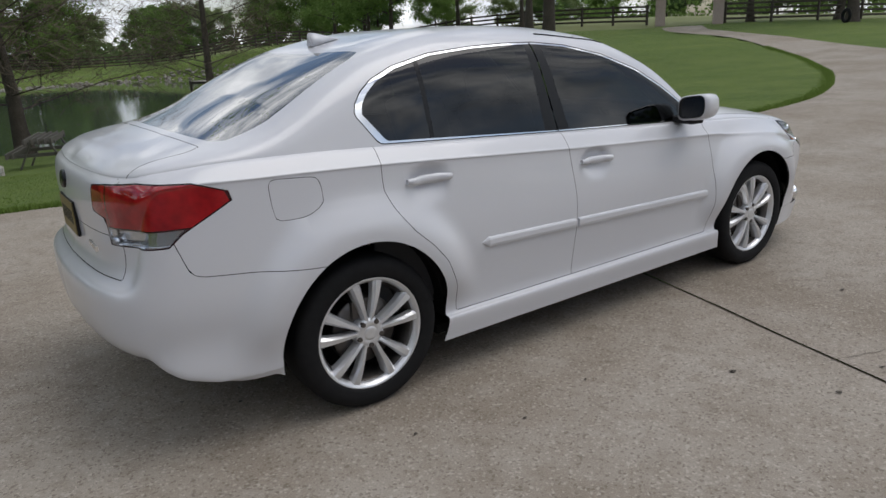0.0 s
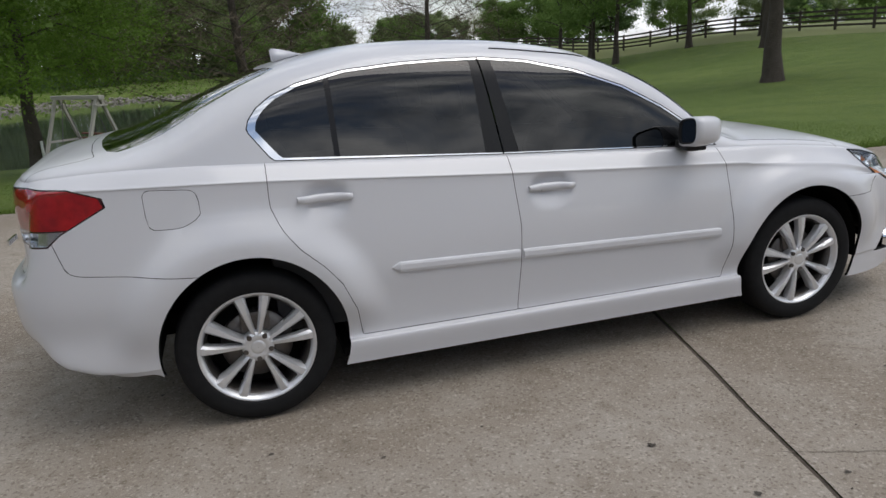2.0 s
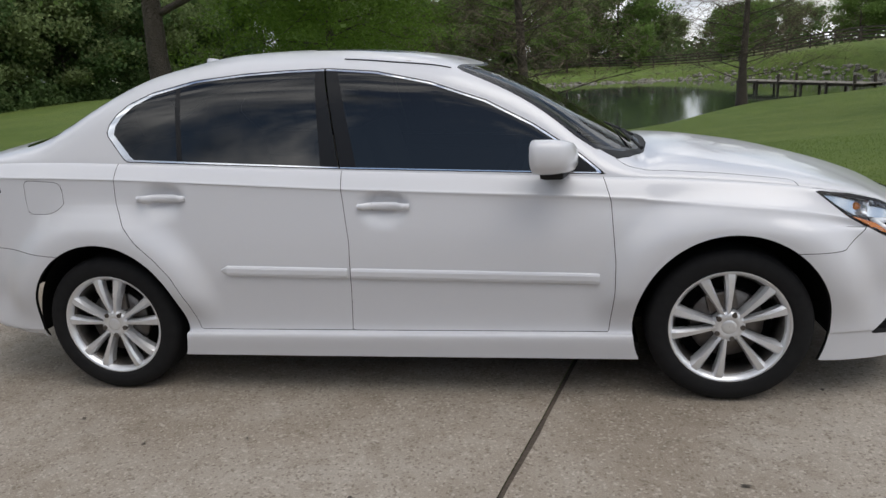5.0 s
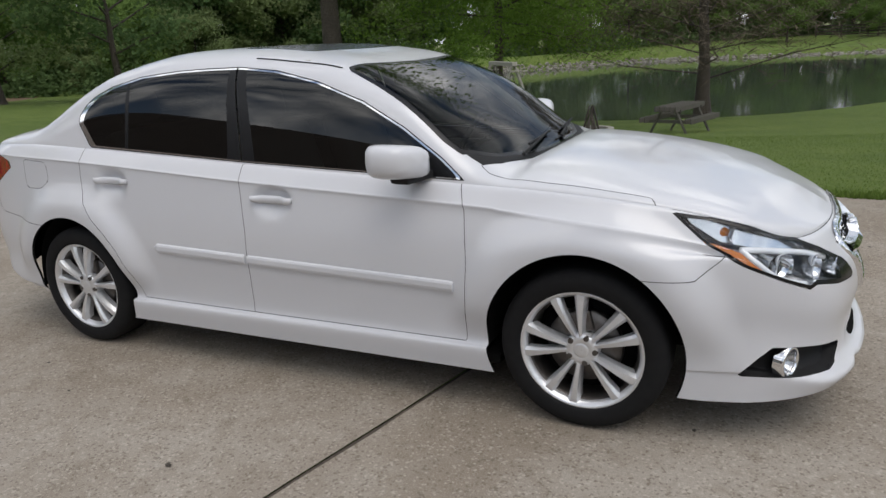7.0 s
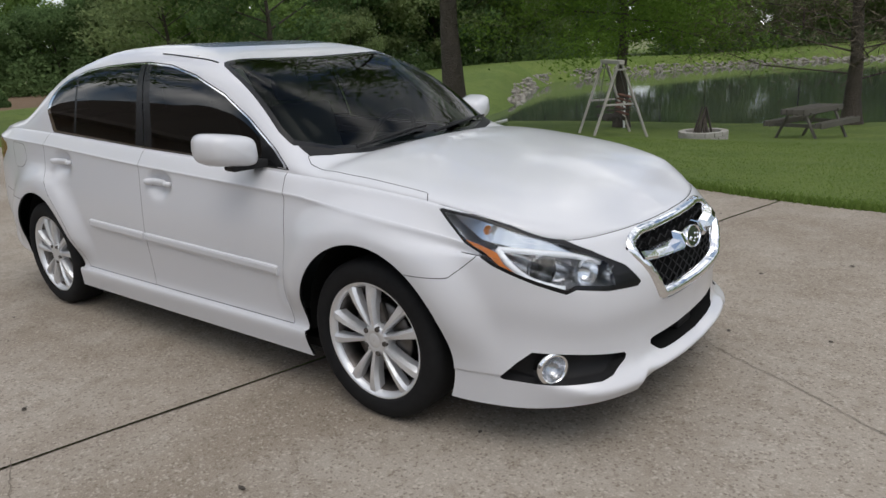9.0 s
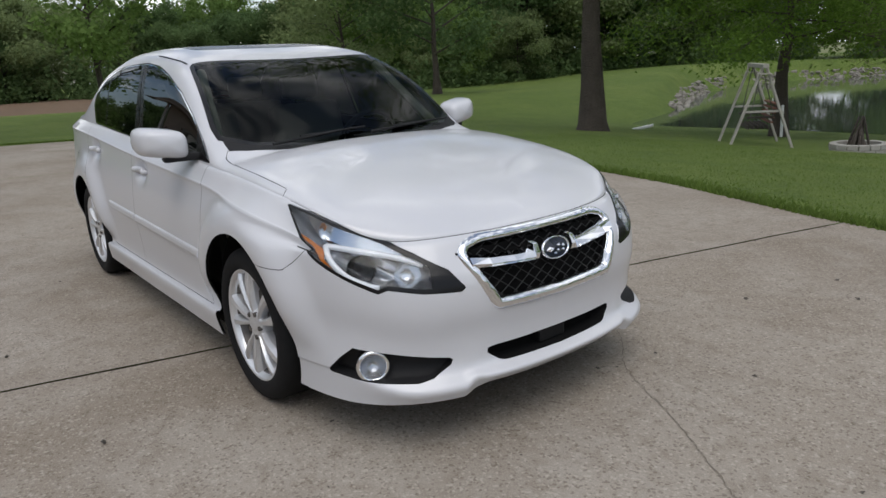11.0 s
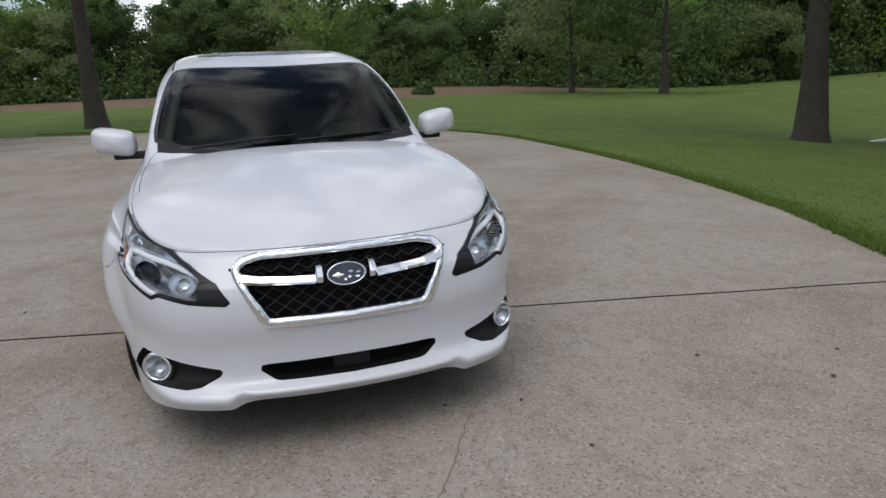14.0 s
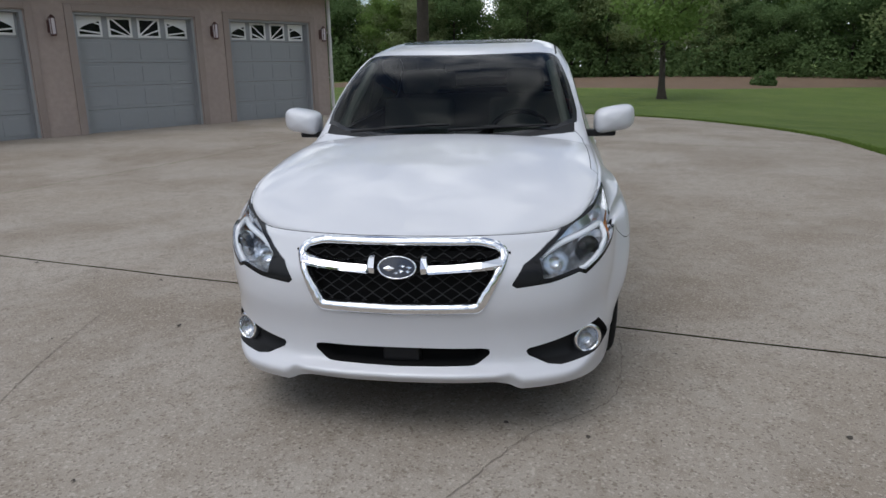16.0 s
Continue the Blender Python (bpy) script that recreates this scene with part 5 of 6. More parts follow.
def tree_meshes(name, height, trunk_r, bole, spread, leaves, leaf, mat, seed, shape="round", droop=0.0, limbs=9, twigs=0, thick=1.0, broad=1.0):
    """Trunk with limbs, and a crown of single leaf sprays round the limbs' ends."""
    rng = random.Random(seed)
    v, fc, tips = [], [], []
    lean = (rng.uniform(-.03, .03), rng.uniform(-.03, .03))
    stem = [(lean[0] * z + rng.uniform(-.05, .05) * (z > 1), lean[1] * z + rng.uniform(-.05, .05) * (z > 1), z) for z in np.linspace(-.3, height * .93, 10)]
    rad = [trunk_r * (1.95 if i == 0 else 1.08 if i == 1 else max(.06, 1 - (i / 9.5) ** 1.15)) for i in range(10)]
    stem.insert(1, (stem[0][0], stem[0][1], .25))
    rad.insert(1, trunk_r * 1.38)
    limb(v, fc, stem, rad, 12)
    for k in range(limbs):
        h = bole + (height * .9 - bole) * (k + rng.random() * .8) / limbs
        f = (h - bole) / max(height - bole, .1)
        if shape == "cone":
            reach = spread * (1 - f) ** .75 * rng.uniform(.75, 1.1)
            rise = -.12 + .25 * f - droop
        else:
            reach = spread * (math.sin(math.pi * min(1, .22 + .78 * f)) * .8 + .25) * rng.uniform(.7, 1.1)
            rise = .25 + .6 * f - droop
        a = k * 2.4 + rng.uniform(-.5, .5)
        s = Vector((lean[0] * h, lean[1] * h, h))
        d = Vector((math.cos(a), math.sin(a), rise))
        mid = s + d * reach * .5 + Vector((rng.uniform(-.1, .1), rng.uniform(-.1, .1), rng.uniform(0, .15))) * reach
        end = s + d * reach + Vector((0, 0, -droop * reach * .6))
        r0 = trunk_r * .34 * (1 - .6 * f) * thick
        limb(v, fc, [s, mid, end], [r0, r0 * .6, r0 * .15], 6)
        for q in range(3 if twigs == 0 else twigs):
            t = rng.uniform(.3, 1)
            b0 = s.lerp(mid, t * 2) if t < .5 else mid.lerp(end, t * 2 - 1)
            e2 = b0 + Vector((math.cos(a + rng.uniform(-1.3, 1.3)), math.sin(a + rng.uniform(-1.3, 1.3)), rise * .6 + rng.uniform(-.25, .4))) * reach * rng.uniform(.18, .42)
            limb(v, fc, [b0, e2], [r0 * .32, r0 * .08], 4)
            tips.append((b0, e2, reach))
        tips.append((mid, end, reach))
    top = Vector((lean[0] * height, lean[1] * height, height))
    tips.append((top - Vector((0, 0, height * .12)), top, spread * .5))
    trunk = mesh_of(name + "_trunk", v, fc, BARK)
    lv, lf = [], []
    per = leaves // len(tips)
    for b0, e2, reach in tips:
        sig = .13 * reach + .12
        for q in range(per):
            p = b0.lerp(e2, rng.random() ** .6) + Vector((rng.gauss(0, sig), rng.gauss(0, sig), rng.gauss(0, sig * .62)))
            if p.z < bole * .55:
                continue
            a, b = rng.uniform(0, 6.283), rng.uniform(-.9, .9)
            u = Vector((math.cos(a) * math.cos(b), math.sin(a) * math.cos(b), math.sin(b)))
            w = u.cross(Vector((rng.uniform(-1, 1), rng.uniform(-1, 1), rng.uniform(-1, 1)))).normalized()
            s1, s2 = leaf * rng.uniform(.6, 1.3), leaf * rng.uniform(.25, .55) * broad
            i = len(lv)
            lv += [p, p + u * s1 * .5 + w * s2, p + u * s1, p + u * s1 * .5 - w * s2]
            lf.append((i, i + 1, i + 2, i + 3))
    crown = mesh_of(name + "_crown", lv, lf, mat, False)
    return trunk, crown


def plant(name, meshes, x, y, label, category="tree", group="", scale=1.0, turn=0.0, lean=0.0):
    t = tagged(new(name), label, category, group)
    t.matrix_basis = pose(*at_ground(x, y), lean, 0, turn) @ Matrix.Scale(scale, 4)
    obj("trunk", meshes[0], t)
    obj("crown", meshes[1], t)
    return t


oak = tree_meshes("oak", 15, .32, 3.6, 7.5, 26000, .19, LEAF, 11, limbs=15, twigs=5)
plant("oak_tree", oak, -8.55, 14.6, "large oak with a stout grey trunk and spreading limbs", turn=40)
cyp = tree_meshes("cypress", 10, .20, 2.7, 4.2, 62000, .13, LEAF_LIME, 5, "cone", limbs=34, twigs=5, thick=.6, broad=.45)
plant("cypress_tree", cyp, -5.3, 19.3, "feathery lime-green bald cypress by the pond")
bare = tree_meshes("bare", 10.5, .22, 1.3, 4.6, 11000, .55, TWIG, 8, "cone", limbs=44, twigs=8, droop=-.22, thick=.42, broad=.045)
plant("bare_cypress_tree", bare, .85, 22.4, "brown leafless cypress with fine twigs on the pond bank", turn=20)
plant("bare_cypress_tree", bare, 12.0, 38.0, "brown leafless cypress with fine twigs beside the dock", turn=150, scale=1.1)
lawn_tree = tree_meshes("lawn_tree", 13, .27, 4.2, 5.5, 7000, .28, LEAF, 21, limbs=13)
plant("lawn_tree", lawn_tree, 18.9, 17.6, "tall straight shade tree on the open lawn", scale=1.0)
plant("lawn_tree", lawn_tree, 31.8, 32.8, "tall straight shade tree on the open lawn", turn=80)
young = tree_meshes("young", 8.2, .16, 2.0, 3.0, 6000, .24, LEAF, 31, limbs=14, droop=-.25)
plant("young_tree", young, -29.7, 6.0, "young upright maple on the lawn before the field")
plant("yard_tree", lawn_tree, -20, -3.9, "straight grey-trunked tree beyond the garage corner", turn=200)
pale = tree_meshes("pale", 9, .17, 1.8, 4.2, 9000, .25, LEAF_PALE, 41, limbs=16)
plant("pale_tree", pale, -38.5, 23.8, "pale silvery-green spring tree with a thin trunk")
dark = tree_meshes("dark", 10, .22, 2.2, 5.4, 9000, .27, LEAF_DARK, 43, limbs=16)
plant("dark_tree", dark, -31, 26, "dark low-branched tree near the pond dam")
wood = [tree_meshes("wood_a", 11, .20, 1.2, 5.0, 20000, .31, LEAF, 51, limbs=22), tree_meshes("wood_b", 12.5, .20, 1.5, 4.6, 20000, .31, LEAF_DARK, 52, limbs=22),
        tree_meshes("wood_c", 10, .18, .8, 5.2, 20000, .31, LEAF_PALE, 53, limbs=22), tree_meshes("wood_d", 9, .2, .6, 5.4, 20000, .31, LEAF_DARK, 54, limbs=22)]
rng = random.Random(3)
LABELS = ("mid-green woodland tree in full spring leaf", "tall dark-green woodland tree", "pale olive-green woodland tree", "low dark bushy woodland tree")


def belt(points, step, depth, size, mix_of, group):
    P = spline(points, max(2, int(np.sum(np.linalg.norm(np.diff(np.array(points, float), axis=0), axis=1)) / step)))
    for x, y in P:
        k = rng.choice(mix_of)
        plant("woodland_tree", wood[k], x + rng.uniform(-depth, depth), y + rng.uniform(-depth, depth), LABELS[k], group=group, scale=size * rng.uniform(.8, 1.15), turn=rng.uniform(0, 360))


belt([(-58, -22), (-60, 0), (-61, 14), (-56, 27), (-48, 36), (-43, 43)], 3.6, 1.6, .60, (0, 0, 2, 2, 1, 3), "woods behind the field")
belt([(-46, 47), (-40, 62), (-31, 75)], 3.8, 1.6, 1.0, (0, 2, 2, 0, 1), "woods beside the pond")
belt([(-64, -26), (-67, 0), (-68, 18), (-60, 34), (-54, 43)], 4.2, 2.0, .68, (0, 2, 2, 0), "woods behind the field")
belt([(-56, 50), (-49, 63), (-39, 80)], 4.4, 2.0, 1.15, (0, 2, 0, 1), "woods beside the pond")
belt([(-27, 72), (-18, 88), (-6, 97), (8, 101)], 4.6, 2.5, .98, (0, 1, 2, 2), "woods beyond the pond")
belt([(8, 104), (22, 98), (36, 88), (50, 72)], 6.0, 3, .52, (0, 1, 2), "woods beyond the pond")
belt([(-24, 98), (-12, 106), (2, 112)], 5.5, 3, .92, (0, 2, 1), "woods beyond the pond")
belt([(8, 114), (25, 114), (55, 96)], 5.5, 3, .56, (0, 2, 1), "woods beyond the pond")
belt([(75, 75), (95, 50), (110, 20), (110, -20)], 8, 4, .75, (0, 1, 2), "far woods")
belt([(60, 95), (100, 85), (130, 50), (140, 0)], 9, 4, .8, (0, 1, 2), "far woods")
belt([(-66, -30), (-50, -48), (-20, -60), (20, -62), (60, -50), (100, -40)], 9, 4, 1.0, (0, 1, 2), "woods behind the house")
for x, y, s in ((30.4, 47.8, .8), (34.8, 44.5, .75), (29.8, 50.4, .7), (30.6, 58.0, .75), (31.5, 54, .8), (38.5, 41, .7), (45.5, 25.5, .8), (49.5, 21.5, .9), (46, 19, 1.1), (22, 82, .5), (12, 90, .42), (3, 86, .62)):
    plant("meadow_tree", lawn_tree if y < 60 else wood[0], x, y, "slim shade tree along the paddock fence", group="trees along the fence", scale=s, turn=x * 40)


def bushes(name, points, step, wide, high, leaf, mat, label, n_each, seed):
    """Undergrowth: many leaf sprays heaped along a line."""
    r = random.Random(seed)
    P = spline(points, max(2, int(np.sum(np.linalg.norm(np.diff(np.array(points, float), axis=0), axis=1)) / step)))
    lv, lf = [], []
    for x, y in P:
        cx, cy = x + r.uniform(-wide, wide) * .6, y + r.uniform(-wide, wide) * .6
        z0, hh, ww = at_ground(cx, cy)[2], high * r.uniform(.5, 1.15), wide * r.uniform(.6, 1.2)
        for q in range(n_each):
            a, rr, t = r.uniform(0, 6.283), r.random() ** .5, r.random()
            p = Vector((cx + math.cos(a) * rr * ww, cy + math.sin(a) * rr * ww, z0 + t * hh * (1 - rr * rr * .8)))
            b = r.uniform(-.8, .8)
            u = Vector((math.cos(a * 3) * math.cos(b), math.sin(a * 3) * math.cos(b), math.sin(b)))
            w = u.cross(Vector((r.uniform(-1, 1), r.uniform(-1, 1), r.uniform(-1, 1)))).normalized()
            s1 = leaf * r.uniform(.6, 1.3)
            i = len(lv)
            lv += [p, p + u * s1 * .5 + w * s1 * .4, p + u * s1, p + u * s1 * .5 - w * s1 * .4]
            lf.append((i, i + 1, i + 2, i + 3))
    return tagged(obj(name, mesh_of(name, lv, lf, mat, False)), label, "bushes", kind="stuff")


bushes("undergrowth", [(-55, -24), (-57, 0), (-57, 14), (-52, 25), (-46, 33), (-43, 44), (-38, 58), (-29, 71)], 1.5, 1.8, 4.2, .29, LEAF_DARK, "dense dark undergrowth along the wood's edge", 420, 5)
bushes("undergrowth", [(-25, 70), (-16, 85), (-4, 94), (8, 98), (24, 93)], 1.6, 1.6, 3.0, .42, LEAF_DARK, "dense dark undergrowth beyond the pond", 130, 6)
bushes("hedge", [(70, 70), (88, 48), (102, 20), (104, -15)], 2.6, 2.6, 4.5, .6, LEAF, "distant hedgerow behind the meadow", 120, 7)
bushes("shrub", [(-42.2, 14.2), (-41.8, 14.6)], .2, .7, 1.6, .16, LEAF_DARK, "round dark shrub at the field's edge", 700, 9)
bushes("undergrowth", [(-64, -26), (-65, 0), (-65, 16), (-58, 31), (-51, 43), (-46, 58), (-37, 76)], 1.8, 2.4, 6.5, .6, LEAF_DARK, "deep shrub layer inside the woods", 290, 15)
bushes("undergrowth", [(-24, 92), (0, 105), (25, 107), (52, 92)], 2.2, 2.4, 5.5, .7, LEAF_DARK, "deep shrub layer beyond the pond", 150, 16)

# ---- house with garage ----
BRICK = material("tan_pink_brick", (0.42, 0.34, 0.30), 0.9, grain=(.6, .45, 9, .5, (0.31, 0.25, 0.22)), bump=(40, .5, .01))
CASING = material("taupe_trim_paint", (0.33, 0.27, 0.24), 0.6, grain=(1.5, .3, 30, .2, (0.22, 0.16, 0.13)))
DOOR_GREY = material("grey_door_paint", (0.30, 0.31, 0.315), 0.55, grain=(.8, .25, 12, .2, (0.255, 0.265, 0.27)))
WHITE_TRIM = material("white_vinyl", (0.74, 0.74, 0.72), 0.5, grain=(3, .2, 40, .1, (0.62, 0.62, 0.6)))
DARK_PANE = material("dark_pane", (0.012, 0.013, 0.015), 0.08)
SHINGLE = material("brown_shingle", (0.10, 0.072, 0.055), 0.9, grain=(3, .6, 22, .5, (0.06, 0.045, 0.036)), bump=(26, .8, .03))
COPPER = material("aged_copper", (0.20, 0.11, 0.10), 0.4, 0.7, grain=(20, .5, 60, .3, (0.10, 0.07, 0.07)))
FROST = material("lamp_glass", (0.62, 0.56, 0.58), 0.25, coat=.5)
GUTTER = material("white_downpipe", (0.60, 0.585, 0.57), 0.45, grain=(4, .3, 30, .2, (0.45, 0.43, 0.42)))
HOUSE_M = pose(-13.5, -5.5, .12, 0, 0, -30.64)
house = tagged(new("house"), "tan brick house with a row of grey garage doors", "house")
house.matrix_basis = HOUSE_M
DOORS = [(.62, 3.14), (4.08, 6.82), (7.76, 10.4)]
DOOR_H = 2.44
bm = bmesh.new()
xs = [0] + [e for d in DOORS for e in d] + [26]
for a, b in zip(xs[::2], xs[1::2]):
    box(bm, a, -.32, -.4, b, 0, 3.25)
for a, b in DOORS:
    box(bm, a, -.32, DOOR_H + .02, b, 0, 3.25)
box(bm, 0, -9, -.4, .3, -.32, 3.25)
box(bm, 25.7, -9, -.4, 26, -.32, 3.25)
box(bm, .3, -9, -.4, 25.7, -8.7, 3.25)
part("brick_wall", bm, BRICK, house)
bm = bmesh.new()
box(bm, 14.2, 0, -.4, 19.8, 1.8, 3.25)
part("brick_wall", bm, BRICK, house)
bm = bmesh.new()
v = [bm.verts.new(p) for p in ((-.5, .55, 3.2), (26.5, .55, 3.2), (26.5, -9.6, 3.2), (-.5, -9.6, 3.2), (4, -4.5, 5.9), (22, -4.5, 5.9))]
for q in ((0, 1, 5, 4), (1, 2, 5), (2, 3, 4, 5), (3, 0, 4), (3, 2, 1, 0)):
    bm.faces.new([v[i] for i in q])
part("roof", bm, SHINGLE, house, "brown shingle hip roof")
bm = bmesh.new()
v = [bm.verts.new(p) for p in ((13.8, 2.2, 3.2), (20.2, 2.2, 3.2), (17, 2.2, 4.55), (13.8, -4, 3.2), (20.2, -4, 3.2), (17, -4, 4.55))]
for q in ((0, 2, 5, 3), (1, 4, 5, 2), (0, 1, 2)):
    bm.faces.new([v[i] for i in q])
part("roof", bm, SHINGLE, house, "brown shingle gable")
for a, b in ((11.4, 13.2), (16.0, 18.0), (21.2, 23.4)):
    y = 1.8 if 14 < a < 19 else 0
    w = obj("window", None, house, "dark window in a white frame")
    bm = bmesh.new()
    box(bm, a, y - .02, .9, b, y + .04, 2.3, .01)
    part("window_frame", bm, WHITE_TRIM, w)
    bm = bmesh.new()
    box(bm, a + .08, y + .03, .98, (a + b) / 2 - .03, y + .046, 2.22)
    box(bm, (a + b) / 2 + .03, y + .03, .98, b - .08, y + .046, 2.22)
    part("pane", bm, DARK_PANE, w)
bm = bmesh.new()
box(bm, -.12, .0, 3.12, 26.1, .55, 3.2)
part("soffit", bm, CASING, house)


def garage_door(a, b):
    d = obj("garage_door", None, house, "grey panelled overhead door with fanlight windows")
    w = b - a
    n = 5
    for k in range(n):
        bm = bmesh.new()
        z0, z1 = k * DOOR_H / n, (k + 1) * DOOR_H / n - .006
        box(bm, a + .05, -.22, z0, b - .05, -.175, z1, .006)
        part("door_section", bm, DOOR_GREY, d)
        for q in range(4):
            x0 = a + .05 + (w - .1) * q / 4 + .07
            if k < n - 1:
                bm = bmesh.new()
                box(bm, x0, -.184, z0 + .07, x0 + (w - .1) / 4 - .14, -.167, z1 - .07, .007)
                part("raised_panel", bm, DOOR_GREY, d)
    zc, cx = DOOR_H - .42, (a + b) / 2
    for q in range(4):
        x0 = a + .05 + (w - .1) * q / 4 + .10
        x1 = x0 + (w - .1) / 4 - .20
        z0, z1 = DOOR_H - .42, DOOR_H - .07
        win = obj("window", None, d, "white fanlight window")
        bm = bmesh.new()
        box(bm, x0 - .035, -.176, z0 - .03, x1 + .035, -.160, z1 + .03, .004)
        part("window_frame", bm, WHITE_TRIM, win)
        # dark glass under the arch, cut by the rays
        ax_, az_ = (w - .1) / 2 - .06, .34
        P = []
        N = 24
        for i in range(N + 1):
            x = x0 + .015 + (x1 - x0 - .03) * i / N
            t = 1 - ((x - cx) / ax_) ** 2
            P.append((x, min(z1 - .015, z0 + .015 + az_ * math.sqrt(max(t, 0)))))
        bm = bmesh.new()
        vs = [bm.verts.new((x, -.1585, z)) for x, z in P] + [bm.verts.new((P[-1][0], -.1585, z0 + .015)), bm.verts.new((P[0][0], -.1585, z0 + .015))]
        bm.faces.new(vs)
        part("pane", bm, DARK_PANE, win)
        for ang in (12, 30, 52):
            a2 = math.radians(ang)
            s = -1 if (x0 + x1) / 2 < cx else 1
            d0 = Vector((math.cos(a2) * s, 0, math.sin(a2) * .62)).normalized()
            o = Vector((cx, -.156, z0 - .06))
            ts = [t for t in np.linspace(0, 1.6, 160) if x0 + .01 < (o + d0 * t).x < x1 - .01 and z0 + .01 < (o + d0 * t).z < z1 - .01]
            if len(ts) > 4:
                p, q2 = o + d0 * ts[0], o + d0 * ts[-1]
                side = Vector((-d0.z, 0, d0.x)) * .016
                bm = bmesh.new()
                vs = [bm.verts.new(p + side), bm.verts.new(q2 + side), bm.verts.new(q2 - side), bm.verts.new(p - side)]
                bm.faces.new(vs)
                part("glazing_bar", bm, WHITE_TRIM, win)
    c = obj("door_casing", None, house)
    bm = bmesh.new()
    box(bm, a - .02, -.24, 0, a + .06, -.02, DOOR_H, .004)
    box(bm, b - .06, -.24, 0, b + .02, -.02, DOOR_H, .004)
    box(bm, a - .02, -.24, DOOR_H - .03, b + .02, -.02, DOOR_H + .05, .004)
    part("jamb", bm, DOOR_GREY, c)
    bm = bmesh.new()
    box(bm, a - .17, -.01, 0, a - .015, .03, DOOR_H + .18, .004)
    box(bm, b + .015, -.01, 0, b + .17, .03, DOOR_H + .18, .004)
    box(bm, a - .015, -.01, DOOR_H + .03, b + .015, .03, DOOR_H + .18, .004)
    part("trim_board", bm, CASING, c)


for a, b in DOORS:
    garage_door(a, b)


def wall_lamp(x):
    w = tagged(new("wall_lamp"), "copper wall lantern with frosted glass beside the garage door", "lamp", "garage lanterns")
    w.matrix_basis = HOUSE_M @ pose(x, .03, 2.16)
    bm = bmesh.new()
    box(bm, -.05, -.03, -.12, .05, 0, .12, .008)
    rod(bm, (0, 0, .13), (0, .11, .16), .012)
    part("bracket", bm, COPPER, w)
    bm = bmesh.new()
    rod(bm, (0, .11, -.15), (0, .11, .15), .052, n=16)
    part("lamp_glass", bm, FROST, w, "frosted lilac-white glass")
    bm = bmesh.new()
    rod(bm, (0, .11, .15), (0, .11, .215), .075, .015, 16)
    rod(bm, (0, .11, -.19), (0, .11, -.15), .045, .065, 16)
    for k in range(4):
        a = math.radians(45 + 90 * k)
        rod(bm, (.058 * math.cos(a), .11 + .058 * math.sin(a), -.16), (.058 * math.cos(a), .11 + .058 * math.sin(a), .16), .008, n=6)
    part("lantern_frame", bm, COPPER, w)


for x in (.24, 3.62, 7.30):
    wall_lamp(x)
dp = tagged(new("downpipe"), "pale metal downpipe at the garage corner", "downpipe")
dp.matrix_basis = HOUSE_M
bm = bmesh.new()
box(bm, -.09, .02, .18, -.01, .09, 3.3, .012)
box(bm, -.09, .02, .10, -.01, .34, .18, .012, pose(0, 0, 0, -12, 0, 0))
for z in (1.0, 2.2):
    box(bm, -.11, .0, z, .01, .02, z + .03)
part("pipe", bm, GUTTER, dp)

# ---- yard things ----
OLD_WOOD = material("weathered_wood", (0.235, 0.215, 0.185), 0.9, grain=(2, .5, 35, .5, (0.13, 0.115, 0.095)), bump=(60, .5, .01))
DARK_WOOD = material("dark_stained_wood", (0.070, 0.058, 0.046), 0.85, grain=(2, .5, 40, .5, (0.04, 0.034, 0.028)), bump=(60, .5, .01))
GREY_WOOD = material("mossy_grey_wood", (0.125, 0.115, 0.098), 0.9, grain=(2, .5, 35, .5, (0.07, 0.066, 0.055)), bump=(60, .5, .01))
PALE_WOOD = material("bleached_wood", (0.42, 0.40, 0.36), 0.85, grain=(2, .5, 35, .4, (0.28, 0.265, 0.235)))
CUSHION = material("russet_cushion", (0.20, 0.085, 0.055), 0.9, grain=(5, .4, 60, .4, (0.11, 0.05, 0.04)))
STONE = material("ring_stone", (0.40, 0.385, 0.355), 0.9, grain=(4, .5, 40, .5, (0.27, 0.255, 0.23)), bump=(40, .5, .01))


def plank(bm, a, b, w, h):
    a, b = Vector(a), Vector(b)
    d = b - a
    box(bm, -w / 2, -h / 2, -d.length / 2, w / 2, h / 2, d.length / 2, min(w, h) * .12, Matrix.Translation((a + b) / 2) @ d.to_track_quat("Z", "Y").to_matrix().to_4x4())
    return bm


sw = tagged(new("garden_swing"), "pale timber A-frame swing with a slatted hanging bench", "garden swing")
sw.matrix_basis = pose(*at_ground(-3.05, 13.75), 0, 0, 128)
H = 1.78
for ex in (-.85, .85):
    f = obj("side_frame", None, sw)
    for s in (-1, 1):
        part("leg", plank(bmesh.new(), (ex, s * .66, -.03), (ex, s * .03, H), .10, .05), PALE_WOOD, f)
    part("cross_brace", plank(bmesh.new(), (ex + .05, -.36, .82), (ex + .05, .36, .82), .10, .04), PALE_WOOD, f)
    part("gusset", plank(bmesh.new(), (ex - .05, -.13, H - .16), (ex - .05, .13, H - .16), .16, .03), PALE_WOOD, f)
part("top_beam", plank(bmesh.new(), (-1.0, 0, H), (1.0, 0, H), .13, .09), PALE_WOOD, sw)
for k in range(5):
    part("seat_slat", plank(bmesh.new(), (-.6, -.18 + k * .10, .46), (.6, -.18 + k * .10, .46), .03, .085), DARK_WOOD, sw)
for k in range(5):
    part("back_slat", plank(bmesh.new(), (-.6, -.24 - k * .02, .56 + k * .1), (.6, -.24 - k * .02, .56 + k * .1), .085, .03), CUSHION, sw)
